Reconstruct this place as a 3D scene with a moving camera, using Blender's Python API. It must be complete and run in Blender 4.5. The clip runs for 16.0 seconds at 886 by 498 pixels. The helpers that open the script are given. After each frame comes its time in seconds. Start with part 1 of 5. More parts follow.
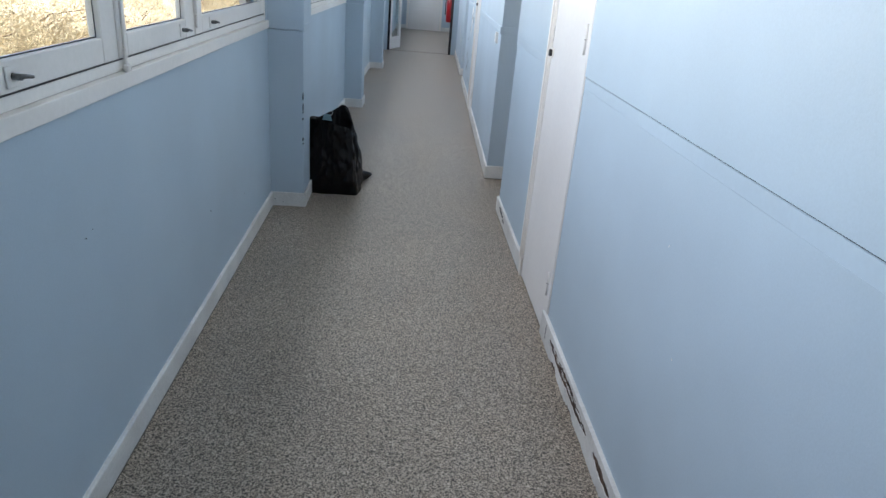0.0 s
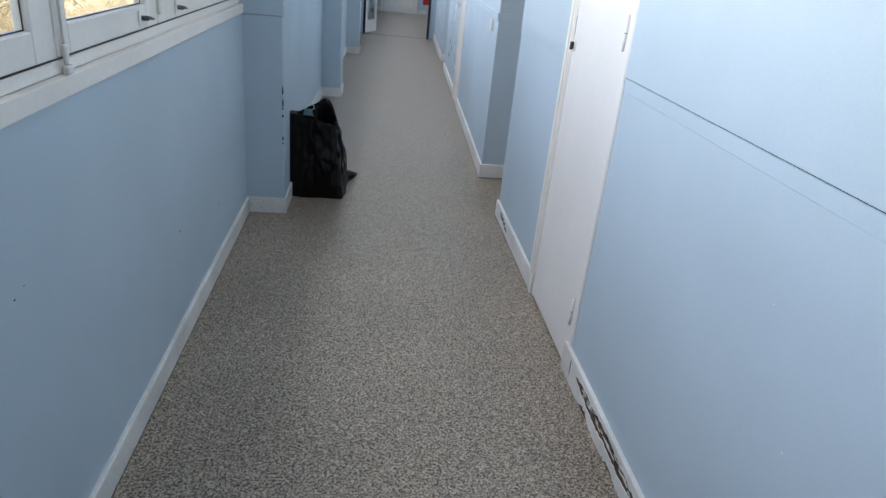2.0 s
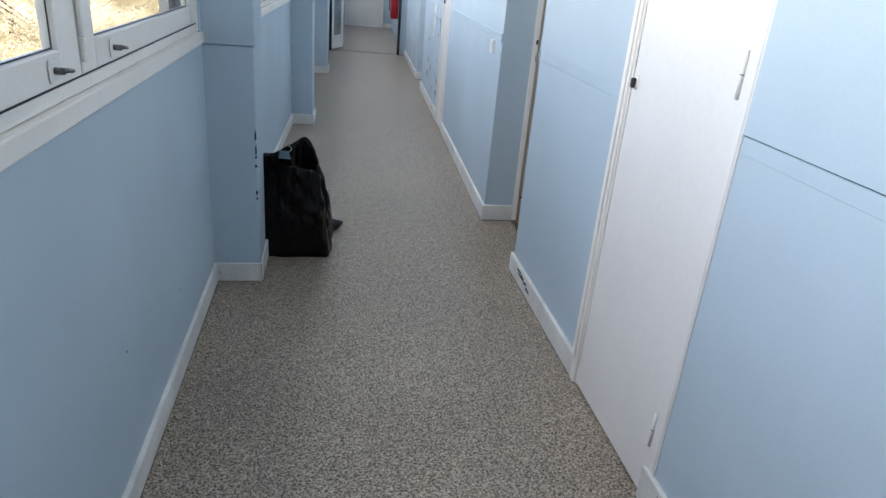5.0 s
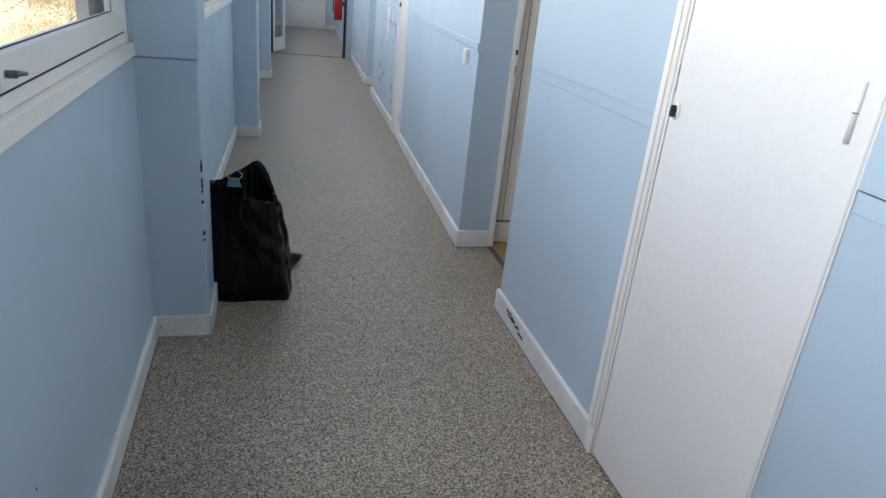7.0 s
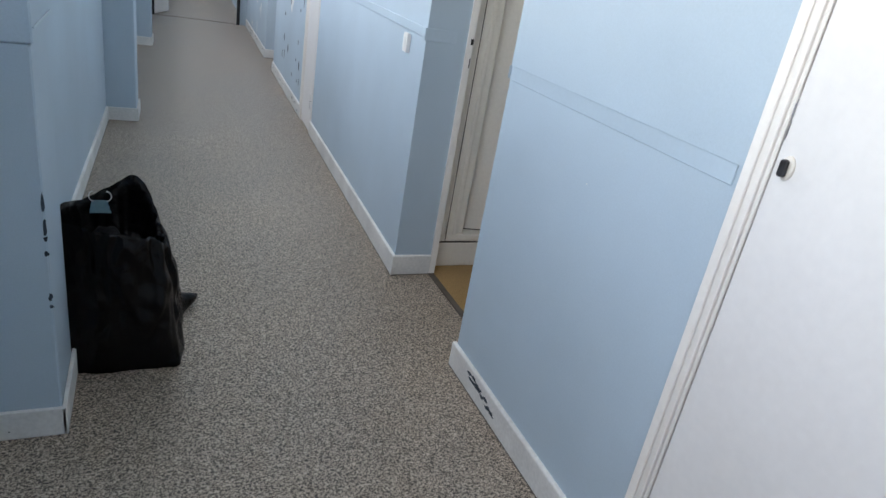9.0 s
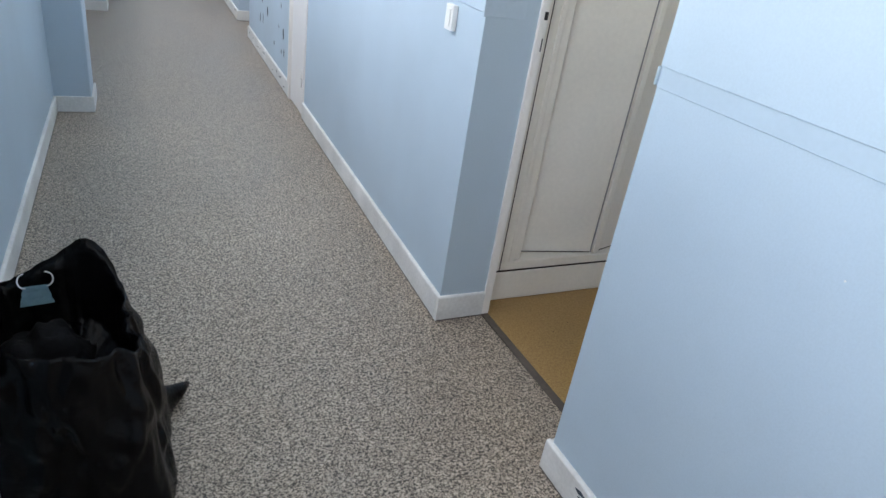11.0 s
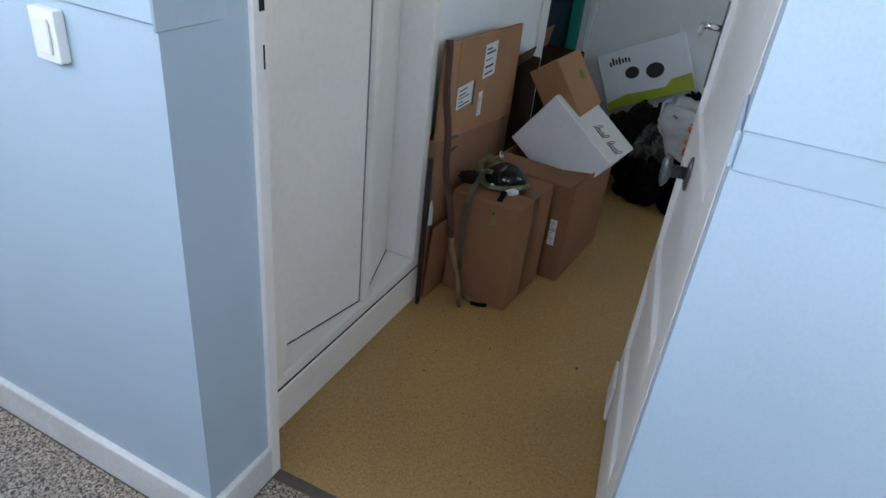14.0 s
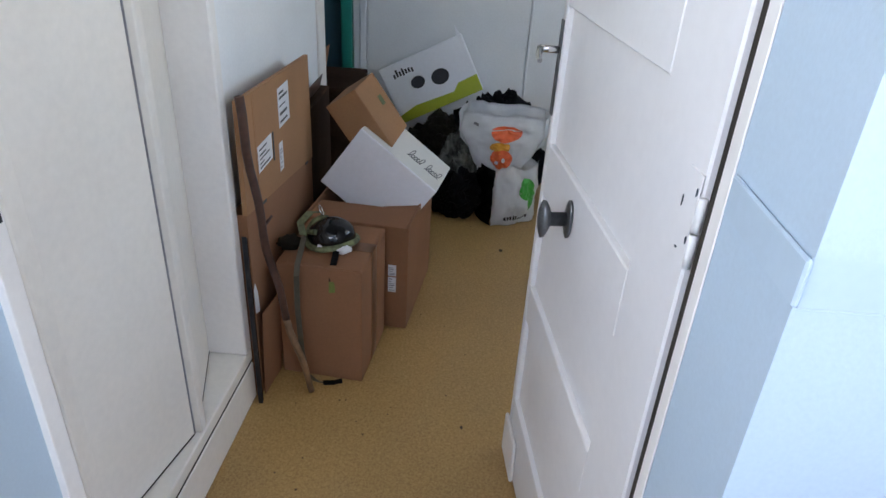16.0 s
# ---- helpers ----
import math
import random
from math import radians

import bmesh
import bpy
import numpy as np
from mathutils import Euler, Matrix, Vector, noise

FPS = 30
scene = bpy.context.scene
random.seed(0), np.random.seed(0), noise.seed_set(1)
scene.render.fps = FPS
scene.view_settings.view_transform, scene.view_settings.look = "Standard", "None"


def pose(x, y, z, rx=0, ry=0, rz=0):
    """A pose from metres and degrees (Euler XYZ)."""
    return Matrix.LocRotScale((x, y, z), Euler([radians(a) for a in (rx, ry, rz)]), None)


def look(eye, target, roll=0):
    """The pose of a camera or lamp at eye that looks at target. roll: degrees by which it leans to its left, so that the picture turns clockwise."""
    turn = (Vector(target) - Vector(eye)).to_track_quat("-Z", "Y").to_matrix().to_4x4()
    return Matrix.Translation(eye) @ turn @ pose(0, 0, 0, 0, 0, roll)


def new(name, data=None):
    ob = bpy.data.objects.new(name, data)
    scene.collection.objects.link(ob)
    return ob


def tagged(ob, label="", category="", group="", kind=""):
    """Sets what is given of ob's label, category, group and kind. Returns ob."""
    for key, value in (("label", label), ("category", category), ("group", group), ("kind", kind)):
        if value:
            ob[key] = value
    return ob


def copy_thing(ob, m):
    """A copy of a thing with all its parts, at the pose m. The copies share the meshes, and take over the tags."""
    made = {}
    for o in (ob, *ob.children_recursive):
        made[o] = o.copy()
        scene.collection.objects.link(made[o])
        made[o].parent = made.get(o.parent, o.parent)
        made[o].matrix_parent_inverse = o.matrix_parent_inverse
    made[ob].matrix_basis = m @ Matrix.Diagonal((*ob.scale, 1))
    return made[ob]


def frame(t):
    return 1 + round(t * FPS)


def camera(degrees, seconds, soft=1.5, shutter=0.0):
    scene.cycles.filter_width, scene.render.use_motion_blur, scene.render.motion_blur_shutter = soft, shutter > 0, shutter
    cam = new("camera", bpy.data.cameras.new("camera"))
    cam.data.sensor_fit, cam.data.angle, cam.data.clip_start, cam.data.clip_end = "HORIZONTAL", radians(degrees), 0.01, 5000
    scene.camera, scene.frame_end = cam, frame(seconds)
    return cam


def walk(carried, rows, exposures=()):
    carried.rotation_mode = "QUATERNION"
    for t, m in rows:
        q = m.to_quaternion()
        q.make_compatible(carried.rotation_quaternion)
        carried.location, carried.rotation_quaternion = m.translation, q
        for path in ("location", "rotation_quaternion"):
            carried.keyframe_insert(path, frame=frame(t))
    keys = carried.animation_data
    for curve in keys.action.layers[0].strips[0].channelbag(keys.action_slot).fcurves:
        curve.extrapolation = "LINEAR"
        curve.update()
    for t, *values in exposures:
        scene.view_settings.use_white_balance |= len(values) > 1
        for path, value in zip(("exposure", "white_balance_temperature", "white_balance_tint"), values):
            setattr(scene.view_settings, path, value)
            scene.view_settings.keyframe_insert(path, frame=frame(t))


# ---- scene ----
cam = camera(67.8, 16.0)
PATH = [
    (0, (-0.014, 0.438, 1.427), (0.136, 2.275, 0.652), 4.9),
    (0.5, (-0.077, 0.554, 1.429), (0.153, 2.392, 0.675), 4.2),
    (1, (-0.125, 0.641, 1.425), (0.173, 2.451, 0.627), 4.4),
    (1.5, (-0.136, 0.719, 1.411), (0.125, 2.529, 0.602), 5.2),
    (2, (-0.132, 0.85, 1.408), (0.106, 2.662, 0.595), 5.7),
    (2.5, (-0.147, 0.976, 1.398), (0.129, 2.756, 0.529), 6.8),
    (3, (-0.223, 1.096, 1.407), (0.153, 2.884, 0.593), 4.7),
    (3.5, (-0.246, 1.189, 1.387), (0.139, 2.97, 0.563), 5.2),
    (4, (-0.235, 1.305, 1.382), (0.093, 3.116, 0.598), 5.0),
    (4.2, (-0.238, 1.354, 1.402), (0.061, 3.17, 0.619), 4.7),
    (6.3, (-0.316, 1.815, 1.394), (0.105, 3.61, 0.62), 5.7),
    (6.5, (-0.312, 1.867, 1.389), (0.065, 3.656, 0.579), 5.3),
    (7, (-0.356, 1.984, 1.39), (0.152, 3.762, 0.627), 5.9),
    (7.5, (-0.355, 2.108, 1.382), (0.193, 3.85, 0.568), 7.1),
    (8, (-0.316, 2.26, 1.374), (0.216, 4.015, 0.578), 10.9),
    (8.5, (-0.329, 2.484, 1.37), (0.31, 4.22, 0.61), 10.9),
    (8.7, (-0.351, 2.574, 1.366), (0.393, 4.266, 0.601), 10.5),
    (10.8, (-0.328, 3.429, 1.33), (0.565, 4.964, 0.41), 10.0),
    (11, (-0.317, 3.514, 1.32), (0.537, 5.071, 0.4), 9.0),
    (11.5, (-0.265, 3.714, 1.316), (0.708, 5.183, 0.369), 10.8),
    (12, (-0.242, 3.942, 1.311), (0.894, 5.265, 0.332), 7.6),
    (12.5, (-0.191, 4.134, 1.292), (1.093, 5.309, 0.306), 6.9),
    (13, (-0.127, 4.284, 1.283), (1.241, 5.329, 0.264), 8.4),
    (13.5, (-0.085, 4.414, 1.283), (1.475, 5.142, 0.265), 8.3),
    (14, (-0.009, 4.538, 1.287), (1.59, 5.19, 0.278), 6.7),
    (14.5, (0.088, 4.627, 1.286), (1.787, 4.992, 0.295), 7.4),
    (15, (0.156, 4.735, 1.296), (1.906, 4.884, 0.339), 5.2),
    (15.5, (0.219, 4.743, 1.299), (1.979, 4.902, 0.362), 4.2),
    (16, (0.26, 4.752, 1.3), (2.014, 4.814, 0.34), 3.5),
]
walk(cam, [(t, look(eye, target, roll)) for t, eye, target, roll in PATH],
     [(0, 1.28, 6450, 10), (3.5, 1.29, 6480, 10), (7, 1.2, 6550, 10), (8.5, 1.18, 6600, 10), (11, 1.62, 6550, 10), (12.4, 1.6, 6450, 10), (13, 1.68, 6450, 10), (13.4, 1.65, 6400, 10), (14, 1.55, 6000, 10), (14.6, 1.5, 5900, 10), (15.3, 1.88, 5950, 13), (16, 2.1, 6200, 14)])

# ---- world, sun, large lights, exposure ----
world = bpy.data.worlds.new("world")
scene.world = world
world.use_nodes = True
wn, wl = world.node_tree.nodes, world.node_tree.links
sky = wn.new("ShaderNodeTexSky")
sky.sky_type, sky.sun_disc = "NISHITA", False
sky.sun_elevation, sky.sun_rotation = radians(56), radians(130)
wl.new(sky.outputs[0], wn["Background"].inputs[0])
wn["Background"].inputs[1].default_value = 0.15

SUN = bpy.data.lights.new("sun", "SUN")
SUN.energy, SUN.angle, SUN.color = 5.0, radians(0.6), (1.0, 0.93, 0.82)
sun = new("sun", SUN)
sun.matrix_world = look((0, 0, 0), (-0.42, 0.36, -0.83))


def window_light(name, m, sx, sy, watts, col=(0.9, 0.95, 1.0)):
    """An area lamp that stands in for the sky's light, in a window's opening or added as fill."""
    d = bpy.data.lights.new(name, "AREA")
    d.shape, d.size, d.size_y, d.energy, d.color = "RECTANGLE", sx, sy, watts, col
    ob = new(name, d)
    ob.matrix_world = m
    return ob


DAY = (0.985, 0.98, 0.985)
for y, n, w in ((2.5, 3.2, 18.5),):
    window_light("window_light", pose(-0.735, y, 1.88, 0, -100, 0), 0.72, n, w, DAY)
# the last lamp is added to light the far end; no window is built there
for y, n, w in ((0.9, 2.6, 15), (4.0, 2.5, 15.5), (6.75, 1.9, 12), (10.3, 4.0, 22)):
    window_light("window_light", pose(0.66, 5.26, 0, 0, 0, -2.03) @ pose(-1.320, y, 1.88, 0, -100, 0), 0.72, n, w, DAY)


# added fill lamp that brightens the store room; no window is seen there
window_light("room_fill_lamp", look((2.38, 2.93, 1.55), (3.3, 4.9, 0.7)), 1.2, 1.2, 1.8, (0.70, 0.85, 1.0))


# ---- materials ----
def mat(name, col, rough=0.6, metal=0.0, var=0.06, scale=3.0, fine=60.0, bump=0.15, bdist=0.002, tint=None, spec=0.5):
    """A surface with colour variation at two scales and a fine relief."""
    m = bpy.data.materials.new(name)
    m.use_nodes = True
    n, l = m.node_tree.nodes, m.node_tree.links
    b = n["Principled BSDF"]
    b.inputs["Roughness"].default_value, b.inputs["Metallic"].default_value = rough, metal
    b.inputs["Specular IOR Level"].default_value = spec
    tc = n.new("ShaderNodeTexCoord")
    n1, n2 = n.new("ShaderNodeTexNoise"), n.new("ShaderNodeTexNoise")
    n1.inputs["Scale"].default_value, n1.inputs["Detail"].default_value = scale, 4
    n2.inputs["Scale"].default_value, n2.inputs["Detail"].default_value = fine, 5
    for x in (n1, n2):
        l.new(tc.outputs["Object"], x.inputs["Vector"])
    add = n.new("ShaderNodeMath")
    add.operation = "MULTIPLY_ADD"
    add.inputs[1].default_value = 0.45
    l.new(n2.outputs[0], add.inputs[0])
    l.new(n1.outputs[0], add.inputs[2])
    r = n.new("ShaderNodeValToRGB")
    e = r.color_ramp.elements
    e[0].position, e[1].position = 0.5, 0.95
    other = tint or tuple(c * (1 - 2 * var) for c in col)
    e[0].color, e[1].color = (*other, 1), (*[min(1, c * (1 + var)) for c in col], 1)
    l.new(add.outputs[0], r.inputs[0])
    l.new(r.outputs[0], b.inputs["Base Color"])
    bp = n.new("ShaderNodeBump")
    bp.inputs["Strength"].default_value, bp.inputs["Distance"].default_value = bump, bdist
    l.new(add.outputs[0], bp.inputs["Height"])
    l.new(bp.outputs[0], b.inputs["Normal"])
    return m


def speckle(name, cols, stops, scale, stretch, rough, blotch=0.12, detail=2.5, grain=0.6, clump=0.0):
    """Vinyl flooring: flecks of a few colours over a mottled ground."""
    m = bpy.data.materials.new(name)
    m.use_nodes = True
    n, l = m.node_tree.nodes, m.node_tree.links
    b = n["Principled BSDF"]
    b.inputs["Roughness"].default_value = rough
    tc, mp = n.new("ShaderNodeTexCoord"), n.new("ShaderNodeMapping")
    mp.inputs["Scale"].default_value = stretch
    l.new(tc.outputs["Object"], mp.inputs[0])
    t = n.new("ShaderNodeTexNoise")
    t.inputs["Scale"].default_value, t.inputs["Detail"].default_value, t.inputs["Roughness"].default_value = scale, detail, grain
    t.inputs["Distortion"].default_value = 0.8
    l.new(mp.outputs[0], t.inputs["Vector"])
    r = n.new("ShaderNodeValToRGB")
    e = r.color_ramp.elements
    while len(e) < len(cols):
        e.new(0.5)
    for i, (c, s) in enumerate(zip(cols, stops)):
        e[i].position, e[i].color = s, (*c, 1)
    l.new(t.outputs[0], r.inputs[0])
    big = n.new("ShaderNodeTexNoise")
    big.inputs["Scale"].default_value, big.inputs["Detail"].default_value = 1.3, 5
    l.new(tc.outputs["Object"], big.inputs["Vector"])
    mr = n.new("ShaderNodeMapRange")
    mr.inputs[1].default_value, mr.inputs[2].default_value = 0.3, 0.7
    mr.inputs[3].default_value, mr.inputs[4].default_value = 1 - blotch, 1 + blotch * 0.4
    l.new(big.outputs[0], mr.inputs[0])
    mx = n.new("ShaderNodeVectorMath")
    mx.operation = "SCALE"
    l.new(r.outputs[0], mx.inputs[0])
    mid = n.new("ShaderNodeTexNoise")
    mid.inputs["Scale"].default_value, mid.inputs["Detail"].default_value = 38, 3
    l.new(tc.outputs["Object"], mid.inputs["Vector"])
    mm = n.new("ShaderNodeMapRange")
    mm.inputs[1].default_value, mm.inputs[2].default_value = 0.35, 0.65
    mm.inputs[3].default_value, mm.inputs[4].default_value = 1 - clump, 1 + clump
    l.new(mid.outputs[0], mm.inputs[0])
    both = n.new("ShaderNodeMath")
    both.operation = "MULTIPLY"
    l.new(mr.outputs[0], both.inputs[0])
    l.new(mm.outputs[0], both.inputs[1])
    l.new(both.outputs[0], mx.inputs["Scale"])
    l.new(mx.outputs[0], b.inputs["Base Color"])
    rr = n.new("ShaderNodeMapRange")
    rr.inputs[3].default_value, rr.inputs[4].default_value = rough - 0.1, rough + 0.12
    l.new(big.outputs[0], rr.inputs[0])
    l.new(rr.outputs[0], b.inputs["Roughness"])
    bp = n.new("ShaderNodeBump")
    bp.inputs["Strength"].default_value, bp.inputs["Distance"].default_value = 0.12, 0.001
    l.new(t.outputs[0], bp.inputs["Height"])
    l.new(bp.outputs[0], b.inputs["Normal"])
    return m


def glass_mat():
    m = bpy.data.materials.new("window glass")
    m.use_nodes = True
    b = m.node_tree.nodes["Principled BSDF"]
    b.inputs["Base Color"].default_value = (0.97, 0.99, 0.98, 1)
    b.inputs["Roughness"].default_value, b.inputs["Transmission Weight"].default_value, b.inputs["IOR"].default_value = 0.0, 1.0, 1.05
    return m


BLUE = mat("pale blue wall paint", (0.434, 0.532, 0.622), 0.55, var=0.045, scale=1.5, fine=230, bump=0.32, bdist=0.0015)
BLUE_TRIM = mat("pale blue gloss trim", (0.437, 0.535, 0.624), 0.4, var=0.03, scale=2, fine=90, bump=0.12)
GREYBLUE = mat("grey blue reveal paint", (0.40, 0.53, 0.66), 0.5, var=0.04, scale=2, fine=120, bump=0.1)
WHITE = mat("white gloss paint", (0.80, 0.77, 0.735), 0.38, var=0.04, scale=2.5, fine=70, bump=0.12)
CREAM = mat("off white cupboard paint", (0.755, 0.718, 0.655), 0.42, var=0.05, scale=2.2, fine=60, bump=0.15)
BEIGE = mat("beige frame paint with recess shade", (0.66, 0.60, 0.51), 0.45, var=0.10, scale=4, fine=70, bump=0.2)
SKIRT = mat("scuffed white skirting paint", (0.70, 0.70, 0.69), 0.45, var=0.10, scale=5, fine=80, bump=0.25, bdist=0.003)
PLASTER = mat("white plaster", (0.80, 0.815, 0.83), 0.7, var=0.04, scale=2, fine=140, bump=0.2)
CEIL = mat("pale grey ceiling paint", (0.5, 0.52, 0.54), 0.8, var=0.03, scale=1.5, fine=100)
DOORWHITE = mat("white door paint", (0.755, 0.74, 0.735), 0.33, var=0.03, scale=2, fine=50, bump=0.1)
ROT = mat("rotten dark wood", (0.10, 0.065, 0.045), 0.9, var=0.4, scale=18, fine=120, bump=0.8, bdist=0.006, tint=(0.012, 0.010, 0.009))
CHIP = mat("dark chipped plaster and joint shade", (0.035, 0.05, 0.07), 0.85, var=0.3, scale=30, fine=120, bump=0.5)
METAL = mat("worn grey metal", (0.16, 0.165, 0.17), 0.35, 0.8, var=0.2, scale=30, fine=150, bump=0.3)
CHROME = mat("chrome", (0.7, 0.7, 0.7), 0.15, 1.0, var=0.05, scale=20, fine=100, bump=0.05)
DARKMETAL = mat("dark metal", (0.04, 0.04, 0.045), 0.4, 0.6, var=0.3, scale=20, fine=100)
THRESH = mat("dark threshold strip", (0.09, 0.075, 0.065), 0.5, var=0.2, scale=8, fine=80)
BAG = mat("black plastic bag", (0.003, 0.003, 0.0034), 0.27, var=0.3, scale=9, fine=26, bump=0.75, bdist=0.012, spec=0.18)
CARD = mat("brown cardboard", (0.262, 0.122, 0.058), 0.8, var=0.07, scale=4, fine=120, bump=0.15)
CARD2 = mat("tan cardboard", (0.345, 0.178, 0.080), 0.8, var=0.07, scale=4, fine=120, bump=0.15)
TAPE = mat("glossy brown packing tape", (0.15, 0.066, 0.032), 0.35, var=0.08, scale=9, fine=80, bump=0.1)
# near-black card; the deep shade round the pile is put into its colour
CARDEDGE = mat("cardboard darkened for shade", (0.040, 0.022, 0.014), 0.9, spec=0.1, var=0.2, scale=8, fine=90)
WHITECARD = mat("white coated card", (0.86, 0.87, 0.91), 0.5, var=0.03, scale=3, fine=60)
CREAMCARD = mat("cream printed card", (0.70, 0.69, 0.66), 0.5, var=0.03, scale=3, fine=60)
PAPER = mat("white paper label", (0.72, 0.72, 0.74), 0.6, var=0.05, scale=20, fine=100)
INK = mat("black print", (0.025, 0.025, 0.03), 0.5, var=0.1, scale=20, fine=80)
GREYINK = mat("grey print", (0.25, 0.25, 0.27), 0.6, var=0.1, scale=20, fine=80)
LIME = mat("lime green print", (0.42, 0.48, 0.02), 0.45, var=0.06, scale=5, fine=60)
ORANGE = mat("orange print", (0.80, 0.13, 0.03), 0.4, var=0.08, scale=8, fine=60)
AMBER = mat("amber print", (0.82, 0.38, 0.03), 0.4, var=0.08, scale=8, fine=60)
GREEN = mat("green print", (0.06, 0.36, 0.05), 0.4, var=0.1, scale=8, fine=60)
BAGWHITE = mat("white woven plastic", (0.90, 0.905, 0.92), 0.4, var=0.025, scale=9, fine=60, bump=0.4, bdist=0.004)
DARKCLOTH = mat("dark olive cloth", (0.016, 0.014, 0.010), 0.85, var=0.3, scale=9, fine=120, bump=0.6, bdist=0.006, spec=0.12)
BLACKCLOTH = mat("black cloth", (0.005, 0.005, 0.006), 0.8, var=0.3, scale=9, fine=120, bump=0.6, bdist=0.006, spec=0.10)
CLEARBAG = mat("grey crinkled plastic", (0.11, 0.115, 0.10), 0.25, var=0.5, scale=14, fine=40, bump=0.9, bdist=0.012, spec=0.35)
FADEDGREEN = mat("faded green print", (0.11, 0.14, 0.05), 0.6, var=0.1, scale=20, fine=80)
OLIVELIME = mat("olive lime webbing", (0.16, 0.20, 0.04), 0.7, var=0.15, scale=30, fine=120)
CAMO = mat("camouflage webbing", (0.17, 0.19, 0.09), 0.8, var=0.2, scale=28, fine=120, bump=0.4, tint=(0.03, 0.035, 0.02))
STRAP = mat("dark olive strap", (0.09, 0.08, 0.055), 0.8, var=0.2, scale=20, fine=200, bump=0.4)
LENS = mat("glossy black shell", (0.008, 0.008, 0.009), 0.12, var=0.2, scale=8, fine=40, bump=0.05)
WOOD = mat("brown stick wood", (0.065, 0.028, 0.017), 0.6, var=0.25, scale=14, fine=90, bump=0.4)
PALEWOOD = mat("pale stick wood", (0.21, 0.12, 0.06), 0.6, var=0.25, scale=20, fine=90, bump=0.4)
TEAL = mat("dark teal paint", (0.03, 0.09, 0.12), 0.5, var=0.08, scale=3, fine=60)
TEALGREEN = mat("sea green paint", (0.02, 0.26, 0.20), 0.4, var=0.06, scale=3, fine=60)
RED = mat("red extinguisher paint", (0.36, 0.01, 0.015), 0.28, var=0.08, scale=6, fine=60)
MASKBLUE = mat("pale blue surgical cloth", (0.22, 0.36, 0.42), 0.8, var=0.08, scale=20, fine=160, bump=0.4)
MASKWHITE = mat("white elastic", (0.7, 0.7, 0.7), 0.7, var=0.05)
STUCCO = mat("pale outside render", (0.62, 0.55, 0.52), 0.9, var=0.06, scale=3, fine=90, bump=0.3)
SOIL = mat("dry ground", (0.60, 0.53, 0.36), 0.95, var=0.25, scale=1.2, fine=14, bump=0.6, bdist=0.02)
LEAF = mat("yellow green leaves", (0.78, 0.70, 0.53), 0.6, var=0.10, scale=3.6, fine=9, tint=(0.34, 0.27, 0.16))
DRYLEAF = mat("dry straw leaves", (0.86, 0.78, 0.64), 0.7, var=0.08, scale=3.6, fine=9, tint=(0.40, 0.30, 0.20))
BARK = mat("brown bark", (0.11, 0.08, 0.055), 0.9, var=0.3, scale=6, fine=40, bump=0.8, bdist=0.01)
# near-black colour for shade in gaps and for one dirty seam
GAP = mat("dark gap shade and seam dirt", (0.022, 0.016, 0.012), 0.9, var=0.2)
SWITCH = mat("white switch plastic", (0.78, 0.78, 0.76), 0.3, var=0.02)
GLASS = glass_mat()
VINYL = speckle("speckled grey beige vinyl", [(0.040, 0.033, 0.026), (0.118, 0.096, 0.077), (0.355, 0.295, 0.238), (0.52, 0.442, 0.365)],
                [0.41, 0.468, 0.512, 0.585], 138, (1.0, 1.1, 1.0), 0.36, 0.16, 4.0, 0.72, 0.17)
TAN = speckle("tan mottled linoleum", [(0.300, 0.180, 0.062), (0.375, 0.231, 0.083), (0.45, 0.290, 0.114)], [0.36, 0.51, 0.68], 150, (1, 1, 1), 0.38, 0.18)


# ---- building tools ----
def cube(bm, x0, x1, y0, y1, z0, z1, bevel=0.0, seg=1):
    m = Matrix.Translation(((x0 + x1) / 2, (y0 + y1) / 2, (z0 + z1) / 2)) @ Matrix.Diagonal((x1 - x0, y1 - y0, z1 - z0, 1))
    tmp = bmesh.new()
    bmesh.ops.create_cube(tmp, size=1, matrix=m)
    if bevel:
        bmesh.ops.bevel(tmp, geom=tmp.edges[:], offset=bevel, segments=seg, affect="EDGES", profile=0.6)
    join(bm, tmp)
    return bm


def join(bm, other, m=None):
    """Adds the faces of other to bm, and frees other."""
    vs = [bm.verts.new(m @ v.co if m else v.co) for v in other.verts]
    other.verts.index_update()
    for fc in other.faces:
        try:
            g = bm.faces.new([vs[v.index] for v in fc.verts])
            g.smooth = fc.smooth
        except ValueError:
            pass
    other.free()
    return bm


def boxes(*rows, bevel=0.0, seg=1):
    bm = bmesh.new()
    for r in rows:
        cube(bm, *r, bevel=bevel, seg=seg)
    return bm


def tube(points, radius, sides=10, end=None, cap=True):
    """A round bar along points; radius runs to end if given."""
    bm = bmesh.new()
    rings = []
    P = [Vector(p) for p in points]
    for i, p in enumerate(P):
        d = (P[min(i + 1, len(P) - 1)] - P[max(i - 1, 0)]).normalized()
        a = d.orthogonal().normalized() if abs(d.z) > 0.95 else d.cross(Vector((0, 0, 1))).normalized()
        b = d.cross(a)
        r = radius if end is None else radius + (end - radius) * i / (len(P) - 1)
        rings.append([bm.verts.new(p + r * (math.cos(t) * a + math.sin(t) * b)) for t in (2 * math.pi * k / sides for k in range(sides))])
    for q, w in zip(rings, rings[1:]):
        for k in range(sides):
            bm.faces.new((q[k], q[(k + 1) % sides], w[(k + 1) % sides], w[k])).smooth = True
    if cap:
        bm.faces.new(rings[0][::-1])
        bm.faces.new(rings[-1])
    return bm


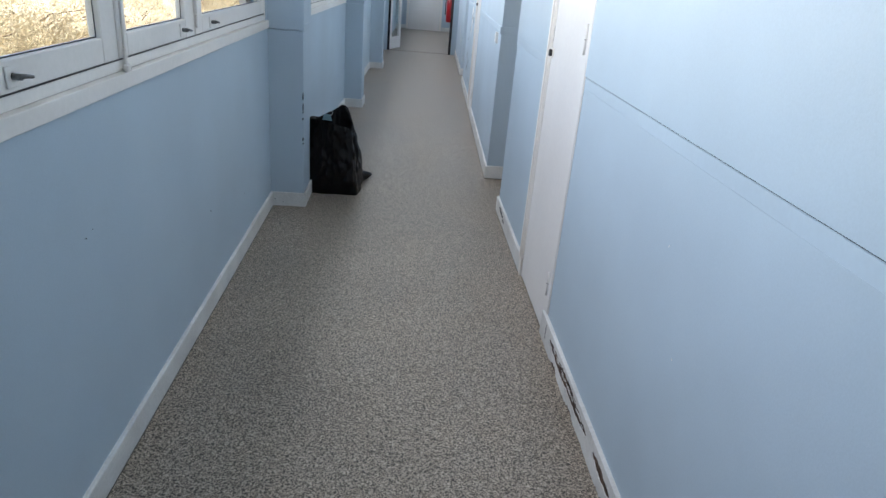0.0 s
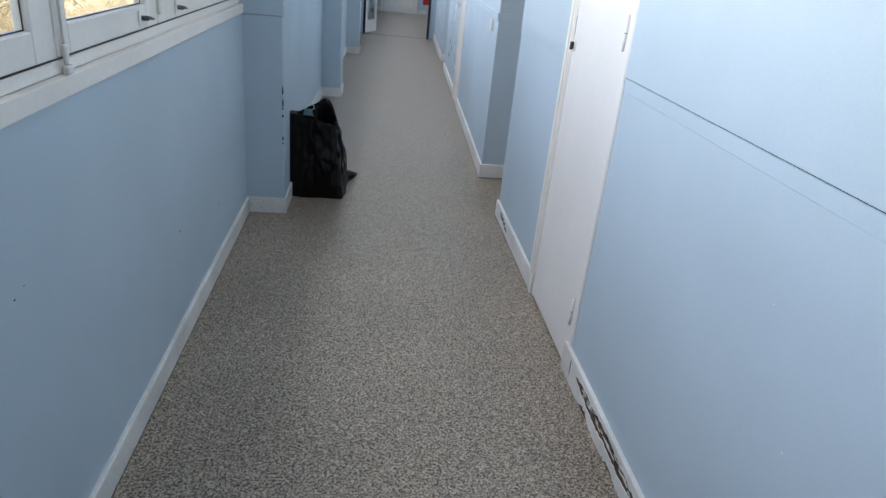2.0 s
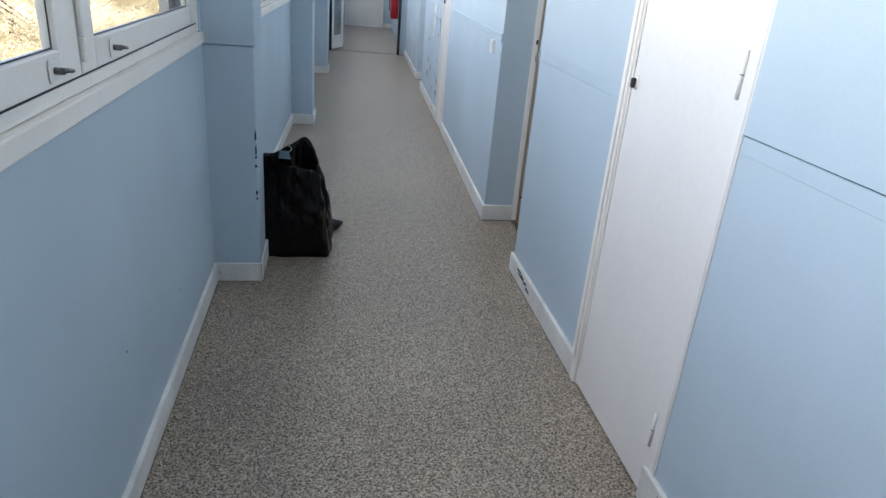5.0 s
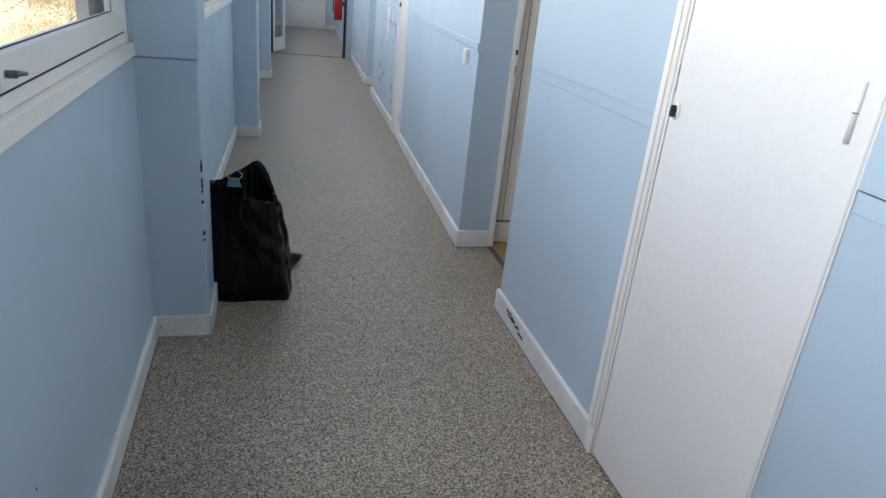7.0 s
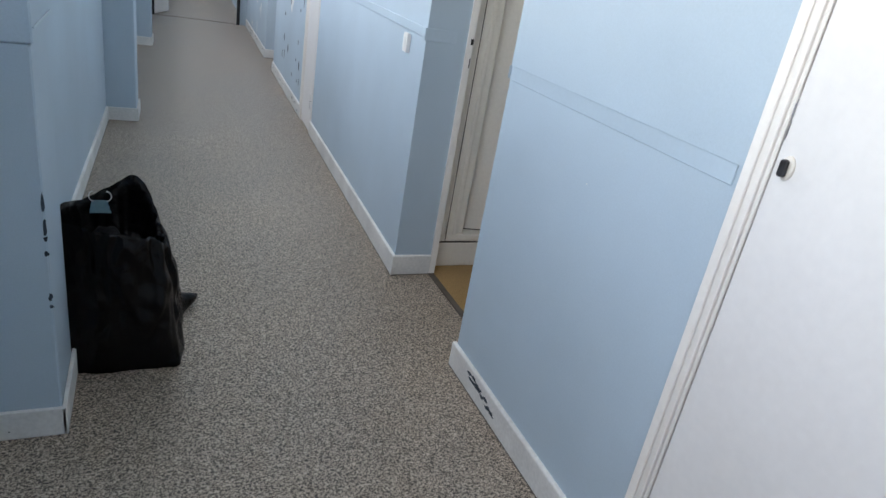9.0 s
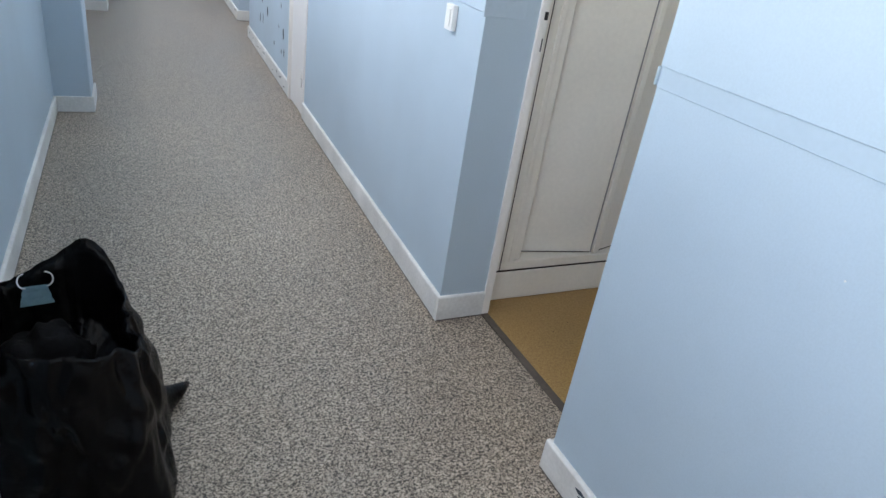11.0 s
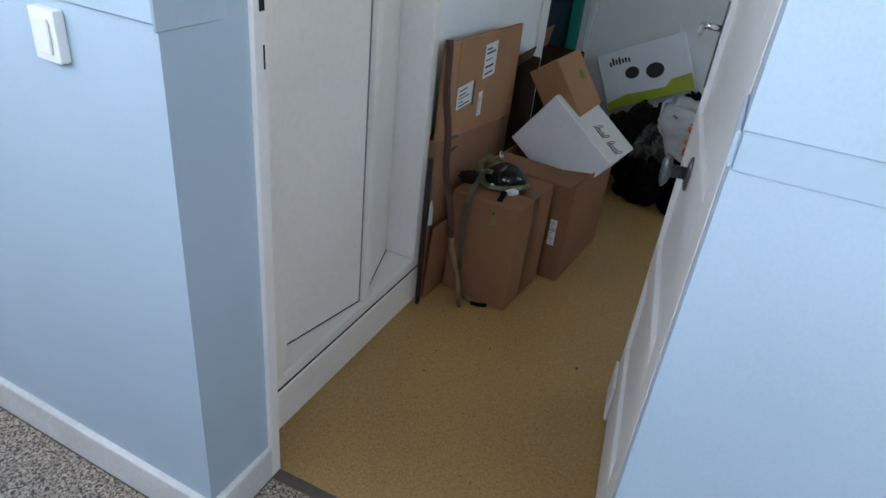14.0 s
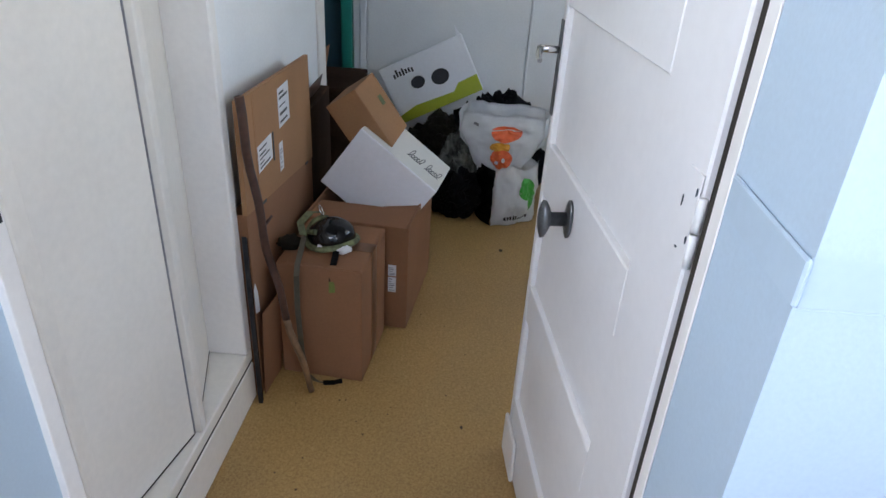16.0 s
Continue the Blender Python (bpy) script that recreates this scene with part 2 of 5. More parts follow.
def lathe(profile, sides=24, m=None):
    """A turned shape round z, from (radius, height) pairs."""
    bm = bmesh.new()
    rings = [[bm.verts.new((r * math.cos(2 * math.pi * k / sides), r * math.sin(2 * math.pi * k / sides), z)) for k in range(sides)] for r, z in profile]
    for q, w in zip(rings, rings[1:]):
        for k in range(sides):
            bm.faces.new((q[k], q[(k + 1) % sides], w[(k + 1) % sides], w[k])).smooth = True
    bm.faces.new(rings[0][::-1])
    bm.faces.new(rings[-1])
    if m:
        bm.transform(m)
    return bm


def ribbon(points, width, thick, side=(0, 1, 0)):
    """A flat strap along points, its width along side."""
    bm = bmesh.new()
    P, s = [Vector(p) for p in points], Vector(side).normalized()
    rows = []
    for i, p in enumerate(P):
        d = (P[min(i + 1, len(P) - 1)] - P[max(i - 1, 0)]).normalized()
        nrm = d.cross(s).normalized()
        rows.append([bm.verts.new(p + s * a * width / 2 + nrm * b * thick / 2) for a, b in ((-1, -1), (1, -1), (1, 1), (-1, 1))])
    for q, w in zip(rows, rows[1:]):
        for k in range(4):
            bm.faces.new((q[k], q[(k + 1) % 4], w[(k + 1) % 4], w[k]))
    bm.faces.new(rows[0][::-1])
    bm.faces.new(rows[-1])
    return bm


def plate(outline, thick, m=None):
    """A flat piece with the outline (pairs of x, y), thick along z."""
    bm = bmesh.new()
    lo = [bm.verts.new((x, y, 0)) for x, y in outline]
    hi = [bm.verts.new((x, y, thick)) for x, y in outline]
    n = len(lo)
    bm.faces.new(lo[::-1])
    bm.faces.new(hi)
    for k in range(n):
        bm.faces.new((lo[k], lo[(k + 1) % n], hi[(k + 1) % n], hi[k]))
    if m:
        bm.transform(m)
    return bm


def blob(sx, sy, sz, rough, freq, seed, cuts=4, squash=0.0, m=None, crease=0.0):
    """A soft uneven lump resting on z = 0."""
    bm = bmesh.new()
    bmesh.ops.create_icosphere(bm, subdivisions=cuts, radius=1)
    for v in bm.verts:
        d = v.co.normalized()
        k = 1 + rough * noise.noise(d * freq + Vector((seed * 7.1, seed * 3.3, 0))) + 0.4 * rough * noise.noise(d * freq * 3 + Vector((seed, 0, 5)))
        k -= crease * abs(noise.noise(d * freq * 2.3 + Vector((seed * 2.7, 4, seed)))) + 0.5 * crease * abs(noise.noise(d * freq * 5 + Vector((1, seed, 7))))
        p = Vector((d.x * sx, d.y * sy, d.z * sz)) * k
        p.z = max(p.z + sz * (1 - squash), 0.0)
        v.co = p
    for fc in bm.faces:
        fc.smooth = True
    if m:
        bm.transform(m)
    return bm


def obj(name, bm, material, m=None):
    bmesh.ops.recalc_face_normals(bm, faces=bm.faces)
    me = bpy.data.meshes.new(name)
    bm.to_mesh(me)
    bm.free()
    me.materials.append(material)
    ob = new(name, me)
    if m:
        ob.matrix_world = m
    return ob


def part(name, bm, material, parent, label="", m=None):
    """One mesh object under a thing or a part, in its parent's space."""
    ob = obj(name, bm, material)
    ob.parent = parent
    if m:
        ob.matrix_local = m
    if label:
        ob["label"] = label
    return ob


def thing(name, m, label, category, group="", kind=""):
    ob = new(name)
    ob.empty_display_size = 0.05
    ob.matrix_world = m
    return tagged(ob, label, category, group, kind)


def structure(name, bm, material, label, category, m=None):
    return tagged(obj(name, bm, material, m), label, category, kind="structure")


# ---- plan ----
XR, XL = 0.66, -0.788           # corridor walls of the straight part
BACK = -1.6                     # closed end behind the walk
TOP = 2.62                      # ceiling
BEND = pose(XR, 5.26, 0, 0, 0, -2.03)   # the corridor bends a little here
FXL = -1.375                    # left wall past the bend, in the bend's space
FEND = 12.85                    # end wall past the bend
D1 = (2.895, 3.557)             # closed door
OP = (4.52, 5.26)               # open doorway
ROOM_X, ROOM_Y0, ROOM_Y1 = 3.62, 2.9, 5.5
SILL = 1.055
WZ = 0.011                      # lift of the window stack over its sill


# ---- large structure ----
bm = plate([(-1.1, BACK), (0.838, BACK), (0.838, 5.26), (1.37, 20.2), (-0.3, 20.2), (-1.1, 4.6)], 0.1)
bm.transform(Matrix.Translation((0, 0, -0.1)))
floor = structure("floor", bm, VINYL, "speckled grey and beige vinyl corridor floor", "floor")
room_floor = structure("floor_room", boxes((0.852, ROOM_X + 0.15, ROOM_Y0 - 0.1, 5.95, -0.1, 0.0)), TAN, "tan mottled linoleum floor of the store room", "floor")
structure("threshold", boxes((0.8382, 0.8518, BACK, OP[0] - 0.001, -0.1, -0.002), (0.834, 0.862, OP[0] + 0.012, OP[1] - 0.012, -0.09, 0.005), bevel=0.001), THRESH,
          "dark worn threshold strip between the two floors", "threshold")

# right wall of the straight part, with its two openings
wall_r = structure("wall_right", boxes((XR, 0.85, BACK, D1[0], 0, TOP), (XR, 0.85, D1[0], D1[1], 2.06, TOP), (XR, 0.85, D1[1], OP[0], 0, TOP),
                   (XR, 0.85, OP[0], OP[1], 2.10, TOP)), BLUE, "pale blue painted corridor wall with a chair rail", "wall")
part("upper_cladding", boxes((XR - 0.005, XR, BACK, D1[0] - 0.001, 1.1105, TOP), (XR - 0.005, XR, D1[1] + 0.008, OP[0], 1.0985, TOP)), BLUE, wall_r)
D3, N2 = (2.28, 2.72), (4.62, 5.36)
wall_f = structure("wall_right_far", boxes((0, 0.19, 0, D3[0], 0, TOP), (0, 0.19, D3[0], D3[1], 2.06, TOP), (0, 0.19, D3[1], N2[0], 0, TOP),
                   (0, 0.19, N2[0], N2[1], 2.10, TOP), (0, 0.19, N2[1], FEND, 0, TOP), (0.171, 0.20, N2[0], N2[1], 0, 2.10)), BLUE,
                   "pale blue painted corridor wall with scratched patches", "wall", BEND)

# left wall with its windows; the same wall goes on past the bend
def window_wall(name, x, spans, y0, y1, m, label):
    rows, edge = [], y0
    for a, b in spans:
        rows += [(x - 0.085, x, edge, a, 0, TOP), (x - 0.085, x, a, b, 0, SILL + 0.03), (x - 0.085, x, a, b, 2.3, TOP)]
        edge = b
    rows.append((x - 0.085, x, edge, y1, 0, TOP))
    ob = structure(name, boxes(*rows), BLUE, label, "wall", m)
    part("outer_face", boxes(*[(x - 0.12, x - 0.086, e - 0.11 if e != y0 else y0, f + 0.10, -0.5, 3.2) for e, f in zip([y0] + [s[1] for s in spans], [s[0] for s in spans] + [y1])],
         *[(x - 0.12, x - 0.086, a + 0.101, b - 0.111, -0.5, SILL + 0.03) for a, b in spans]), STUCCO, ob, "pale rendered outer face of the wall")
    return ob


NEARWIN = (0.70, 4.36)
FARWINS = [(-0.50, 2.27), (2.67, 5.30), (5.72, 7.72)]
wall_l = window_wall("wall_left", XL, [NEARWIN], BACK, 4.66, None, "pale blue painted wall under a row of windows")
wall_lf = window_wall("wall_left_far", FXL, FARWINS, -0.58, FEND, BEND, "pale blue painted wall with windows between piers")
structure("wall_back", boxes((-1.2, 1.0, BACK - 0.15, BACK, 0, TOP)), BLUE, "plain pale blue wall closing the corridor", "wall")
structure("wall_end", boxes((-1.7, 0.5, FEND, FEND + 0.15, 0, TOP)), BLUE, "pale blue end wall of the corridor", "wall", BEND)
structure("ceiling", boxes((-1.3, 4.1, BACK - 0.2, 20.6, TOP, TOP + 0.1)), CEIL, "plain pale grey painted ceiling", "ceiling")

# piers of the left wall
def pier(m, w, d, label):
    """A pier standing out of the wall: origin at its near inner foot, x out of the wall, y along it."""
    ob = structure("pier", boxes((-0.03, w, 0, d, 0, SILL - 0.004), (-0.03, w + 0.006, -0.006, d + 0.006, SILL - 0.004, TOP), bevel=0.004), BLUE, label, "pier", m)
    part("skirting", boxes((-0.0, w + 0.012, -0.014, -0.001, 0, 0.088), (w + 0.001, w + 0.013, -0.014, d + 0.014, 0, 0.0885), bevel=0.003, seg=2), SKIRT, ob, "scuffed white skirting")
    part("moulding", boxes((w + 0.007, w + 0.011, -0.004, d + 0.006, SILL + 0.03, SILL + 0.034), bevel=0.001), BLUE_TRIM, ob)
    return ob


pierA = pier(pose(XL, 4.39, 0), 0.200, 0.27, "pale blue wall pier with chipped dark corner")
pier(BEND @ pose(FXL, 2.335, 0), 0.186, 0.27, "pale blue wall pier with white skirting")
pier(BEND @ pose(FXL, 5.370, 0), 0.186, 0.27, "pale blue wall pier with white skirting")


def chips(parent, spots, material, rnd, m):
    """Small jagged flakes where paint has come off; spots: x, y, width, height in the plane of m."""
    bm = bmesh.new()
    for x, y, w, h in spots:
        k = 9
        out = []
        for i in range(k):
            t, r = 2 * math.pi * i / k, rnd.uniform(0.45, 1.1)
            out.append((x + w / 2 * r * math.cos(t), y + h / 2 * r * math.sin(t)))
        join(bm, plate(out, 0.0012), m)
    return part("paint_chip", bm, material, parent, "bare patches where paint has flaked off")


rnd = random.Random(4)
UP_RIGHT = Matrix(((0, 0, -1, 0), (1, 0, 0, 0), (0, 1, 0, 0), (0, 0, 0, 1)))   # plane facing -x: (along y, up)
UP_LEFT = Matrix(((0, 0, 1, 0), (1, 0, 0, 0), (0, 1, 0, 0), (0, 0, 0, 1)))     # plane facing +x
UP_FRONT = Matrix(((1, 0, 0, 0), (0, 0, -1, 0), (0, 1, 0, 0), (0, 0, 0, 1)))   # plane facing -y
chips(pierA, [(0.197, z, 0.012, h) for z, h in ((0.69, 0.06), (0.625, 0.055), (0.55, 0.02), (0.43, 0.03), (0.40, 0.012), (0.59, 0.02))], CHIP, rnd, Matrix.Translation((0, -0.0005, 0)) @ UP_FRONT)
chips(wall_f, [(3.50, 1.00, 0.22, 0.50), (3.59, 0.80, 0.10, 0.22), (3.2, 1.0, 0.06, 0.10)], WHITE, rnd, UP_RIGHT)
chips(wall_f, [(rnd.uniform(2.9, 4.0), rnd.uniform(0.2, 0.95), rnd.uniform(0.02, 0.05), rnd.uniform(0.02, 0.10)) for _ in range(22)], CHIP, rnd, Matrix.Translation((-0.0008, 0, 0)) @ UP_RIGHT)
chips(wall_f, [(rnd.uniform(5.6, 7.2), rnd.uniform(0.15, 0.9), rnd.uniform(0.03, 0.08), rnd.uniform(0.05, 0.2)) for _ in range(8)], WHITE, rnd, UP_RIGHT)
chips(wall_r, [(2.858, 1.116, 0.025, 0.014)], CHIP, rnd, Matrix.Translation((XR, 0, 0)) @ UP_RIGHT)

chips(room_floor, [(rnd.uniform(1.0, 2.9), rnd.uniform(4.7, 5.2), rnd.uniform(0.003, 0.008), rnd.uniform(0.003, 0.007)) for _ in range(26)] + [(2.66, 4.60, 0.03, 0.018), (1.62, 4.72, 0.012, 0.009)], ROT, rnd, Matrix.Translation((0, 0, 0.0002)))

# skirtings
def board(length, h, t=0.014, bev=0.004):
    bm = boxes((-t, 0, 0, length, 0, h))
    edge = [e for e in bm.edges if all(abs(v.co.z - h) < 1e-5 and abs(v.co.x + t) < 1e-5 for v in e.verts)]
    bmesh.ops.bevel(bm, geom=edge, offset=0.008, segments=3, affect="EDGES", profile=0.6)
    return bm


def skirting(name, m, length, h=0.098):
    s = structure(name, board(length, h), SKIRT, "scuffed white painted skirting board", "skirting", m)
    # dark strip holds both floor dirt and the skirting's contact shadow
    part("dirt_shade_line", boxes((-0.0156, -0.0142, 0.002, length - 0.002, 0.0, 0.0035)), THRESH, s, "dark line of dirt and painted contact shade at the floor")
    return s


HALF = Matrix.Rotation(math.pi, 4, "Z")
skirting("baseboard_left", pose(XL, 4.374, 0) @ HALF, 4.374 - BACK, 0.088)
skirting("baseboard_left_far", BEND @ pose(FXL, 2.318, 0) @ HALF, 2.898, 0.088)
skirting("baseboard_left_mid", BEND @ pose(FXL, 5.353, 0) @ HALF, 2.730, 0.088)
skirting("baseboard_left_end", BEND @ pose(FXL, 7.82, 0) @ HALF, 2.165, 0.088)
skr = skirting("baseboard_right", pose(XR, D1[1] + 0.005, 0), OP[0] - D1[1] + 0.009)
chips(skr, [(0.80 - 0.020 * k + 0.006 * math.sin(k * 5), 0.074 - 0.0035 * k + 0.008 * math.sin(k * 2.4), 0.055 - 0.003 * k, 0.014) for k in range(10)] + [(0.78, 0.058, 0.07, 0.016), (0.73, 0.066, 0.06, 0.014), (0.62, 0.040, 0.05, 0.006)], CHIP, rnd, Matrix.Translation((-0.0138, 0, 0)) @ UP_RIGHT)
skirting("baseboard_jamb", pose(XR + 0.0004, OP[0] + 0.0008, 0, 0, 0, -90), 0.1436)
skirting("baseboard_reveal", pose(0.838, 5.2592, 0, 0, 0, 90), 0.191)
skirting("baseboard_right_far", BEND @ pose(0, 0.001, 0), D3[0] - 0.001)
skirting("baseboard_right_mid", BEND @ pose(0, D3[1], 0), N2[0] - D3[1])
skirting("baseboard_niche", BEND @ pose(0.16, N2[1] - 0.001, 0, 0, 0, 90), 0.174)
skirting("baseboard_right_end", BEND @ pose(0, N2[1] + 0.002, 0), 2.46)

# the rotten skirting by the closed door: bare wood with remains of paint
rot = structure("baseboard_rotten", board(D1[0] - BACK, 0.108, 0.012), ROT, "rotten skirting board with white paint peeled away", "skirting", pose(XR, BACK, 0))


def rotten_paint(y0, y1, step=0.006):
    bm = bmesh.new()
    def level(y):
        bare = 0.0
        for c, w, k in ((2.46, 0.31, 1.0), (1.98, 0.10, 0.5), (1.70, 0.10, 0.6), (1.2, 0.3, 0.9), (0.2, 0.3, 0.6)):
            bare = max(bare, k * max(0.0, 1 - ((y - c) / w) ** 2))
        j = 0.009 * noise.noise(Vector((y * 28, 0, 0))) + 0.008 * noise.noise(Vector((y * 90, 3, 0)))
        mid = 0.068 + 0.007 * noise.noise(Vector((y * 6, 9, 0)))
        half = 0.027 * bare ** 0.5 + (j if bare > 0.02 else 0)
        return (mid, mid) if half < 0.004 else (mid - half, min(mid + half * 0.8, 0.101))
    ys = [y0 + step * i for i in range(int((y1 - y0) / step) + 1)]
    lo, hi, gap = [], [], []
    for y in ys:
        a, b = level(y)
        foot = max(0.0, 0.035 * noise.noise(Vector((y * 7, 5, 0))) + 0.016 * noise.noise(Vector((y * 60, 7, 0)))) if 1.3 < y < 2.80 else 0.0
        lo.append((min(foot, a - 0.002), a))
        hi.append((b, 0.109))
    for band in (lo, hi):
        front = [(bm.verts.new((XR - 0.0155, y, a)), bm.verts.new((XR - 0.0155, y, b))) for y, (a, b) in zip(ys, band)]
        rear = [(bm.verts.new((XR - 0.0115, y, a)), bm.verts.new((XR - 0.0115 + (0.0115 if band is hi else 0), y, b))) for y, (a, b) in zip(ys, band)]
        for i in range(len(ys) - 1):
            bm.faces.new((front[i][0], front[i + 1][0], front[i + 1][1], front[i][1]))
            bm.faces.new((front[i][1], front[i + 1][1], rear[i + 1][1], rear[i][1]))
            bm.faces.new((rear[i][0], rear[i + 1][0], front[i + 1][0], front[i][0]))
    return bm


part("peeling_paint", rotten_paint(BACK, D1[0] + 0.05), SKIRT, rot, "peeling white paint with jagged edges", Matrix.Translation((-XR, -BACK, 0)))

flakes = [(rnd.uniform(2.2, 2.72), rnd.uniform(0.056, 0.081), rnd.uniform(0.015, 0.05), rnd.uniform(0.003, 0.009)) for _ in range(34)]
ob = chips(rot, flakes, SKIRT, rnd, Matrix.Translation((-0.0122, -BACK, 0)) @ UP_RIGHT)
ob["label"] = "loose white paint flakes"
chips(rot, [(2.835, 0.07, 0.006, 0.10)], CHIP, rnd, Matrix.Translation((-0.0156, -BACK, 0)) @ UP_RIGHT)

# nicks and scuffs on skirtings and walls
chips(wall_l, [(2.02, 0.735, 0.009, 0.0035), (2.06, 0.745, 0.005, 0.002), (3.1, 0.42, 0.006, 0.010), (3.7, 0.30, 0.005, 0.006)], CHIP, rnd, Matrix.Translation((XL, 0, 0)) @ UP_LEFT)
chips(wall_r, [(1.75, 0.62, 0.006, 0.006), (2.2, 1.32, 0.008, 0.005), (1.9, 0.85, 0.005, 0.008), (4.02, 0.9, 0.004, 0.004)], SKIRT, rnd, Matrix.Translation((XR, 0, 0)) @ UP_RIGHT)
chips(pierA, [(0.025, 0.045, 0.006, 0.009), (0.075, 0.028, 0.005, 0.005)], CHIP, rnd, Matrix.Translation((0, -0.0145, 0)) @ UP_FRONT)
far_edges = structure("baseboard_scuffs", boxes((-0.0142, -0.0005, D3[1] + 0.02, D3[1] + 0.05, 0.0985, 0.0995)), THRESH, "dark worn edge of the skirting", "skirting", BEND)
chips(far_edges, [(rnd.uniform(D3[1] + 0.1, N2[0] - 0.1), rnd.uniform(0.02, 0.09), rnd.uniform(0.02, 0.07), rnd.uniform(0.006, 0.016)) for _ in range(10)]
      + [(rnd.uniform(N2[1] + 0.1, 7.5), rnd.uniform(0.02, 0.09), rnd.uniform(0.03, 0.10), rnd.uniform(0.006, 0.020)) for _ in range(14)], CHIP, rnd, Matrix.Translation((-0.0144, 0, 0)) @ UP_RIGHT)

# chair rails
def rail(name, m, length, z0=1.060, z1=1.098, t=0.007):
    return structure(name, boxes((-t, 0, 0, length, z0, z1), bevel=0.002), BLUE_TRIM, "flat pale blue chair rail on the wall", "rail", m)


tr = rail("trim", pose(XR, BACK, 0), D1[0] - BACK - 0.004, 1.067, 1.1065, 0.0025)
# the joint's shadow line, painted as a dark strip
part("seam", boxes((-0.0012, 0.0, 0.0, D1[0] - BACK - 0.004, 1.1074, 1.1098)), CHIP, tr, "dark strip painting the shade in the joint above the rail")
rail("trim_mid", pose(XR, D1[1] + 0.03, 0), OP[0] - D1[1] - 0.03, 1.056, 1.0995, 0.0025)
rail("trim_jamb", pose(XR - 0.008, OP[0] + 0.0005, 0, 0, 0, -90), 0.152, t=0.005)
rail("trim_reveal", pose(0.832, 5.2594, 0, 0, 0, 90), 0.182, 1.05, 1.10, 0.004)
rail("trim_far", BEND @ pose(0, 0.0, 0), D3[0] - 0.04, 1.06, 1.098, 0.007)
rail("trim_scratched", BEND @ pose(0, D3[1] + 0.04, 0), N2[0] - D3[1] - 0.04, 1.06, 1.098, 0.007)

# ---- windows of the corridor ----
def casement(parent, y0, y1, g0, g1, x, handle):
    """One sash: frame members, pane and a small turn handle on its bottom rail."""
    z0, z1, gz0, gz1 = 1.122 + WZ, 2.25, 1.187 + WZ, 2.18
    sash = part("sash", boxes((x - 0.035, x, y0, g0, z0, z1), (x - 0.035, x, g1, y1, z0, z1), (x - 0.035, x - 0.0006, g0, g1, z0, gz0), (x - 0.035, x - 0.0006, g0, g1, gz1, z1), bevel=0.003),
                WHITE, parent, "white painted sash")
    pane = part("pane", boxes((x - 0.020, x - 0.016, g0 - 0.004, g1 + 0.004, gz0 - 0.004, gz1 + 0.004)), GLASS, sash)
    pane.visible_shadow = False
    part("bead", boxes((x - 0.0155, x - 0.0140, g1 - 0.003, g1, gz0, gz1), (x - 0.0155, x - 0.0140, g0, g1 - 0.003, gz0, gz0 + 0.003)), DARKMETAL, sash,
         "dark cracked putty edge")
    if handle is not None:
        bm = boxes((x + 0.0005, x + 0.004, handle - 0.022, handle + 0.022, 1.132 + WZ, 1.176 + WZ), bevel=0.0015)
        part("back_plate", bm, WHITE, sash)
        bm = tube([(x + 0.002, handle, 1.154 + WZ), (x + 0.022, handle, 1.154 + WZ)], 0.007)
        join(bm, tube([(x + 0.020, handle - 0.008, 1.156 + WZ), (x + 0.022, handle + 0.012, 1.154 + WZ), (x + 0.024, handle + 0.036, 1.150 + WZ)], 0.006, end=0.004))
        part("handle", bm, METAL, sash, "small worn metal turn handle")
    return sash


def window(name, x, y0, y1, sashes, m, label):
    w = thing(name, m or Matrix(), label, "window", kind="structure")
    part("window_frame", boxes((x - 0.06, x - 0.004, y0, y0 + 0.02, 1.088 + WZ, 2.30), (x - 0.06, x - 0.004, y1 - 0.02, y1, 1.088 + WZ, 2.30), (x - 0.06, x - 0.0075, y0 + 0.02, y1 - 0.02, 1.088 + WZ, 1.118 + WZ),
                               (x - 0.06, x - 0.004, y0 + 0.02, y1 - 0.02, 2.252, 2.30), bevel=0.003), WHITE, w, "white painted window frame")
    part("window_sill", boxes((x - 0.03, x + 0.011, y0 - 0.0, y1 + 0.024, SILL, 1.0872 + WZ), bevel=0.003, seg=2), WHITE, w, "moulded white painted sill board")
    # dark strip set into the gap to paint its shade
    part("gap", boxes((x - 0.045, x - 0.0085, y0 + 0.021, y1 - 0.021, 1.1182 + WZ, 1.1208 + WZ)), DARKMETAL, w, "dark strip painting the shade in the gap under the sashes")
    for s in sashes:
        casement(w, *s[:4], x - 0.006, s[4])
    for a, b in zip(sashes, sashes[1:]):
        part("mullion", boxes((x - 0.055, x - 0.012, a[1] - 0.012, b[0] + 0.012, 1.119 + WZ, 2.25)), WHITE, w)
    return w


win1 = window("window_1", XL, NEARWIN[0], NEARWIN[1], [(0.73, 2.325, 0.80, 2.262, 1.825), (2.365, 3.058, 2.424, 2.955, 2.905), (3.068, 4.335, 3.160, 4.235, 3.275)], None,
              "white wooden casement window row over the corridor wall")
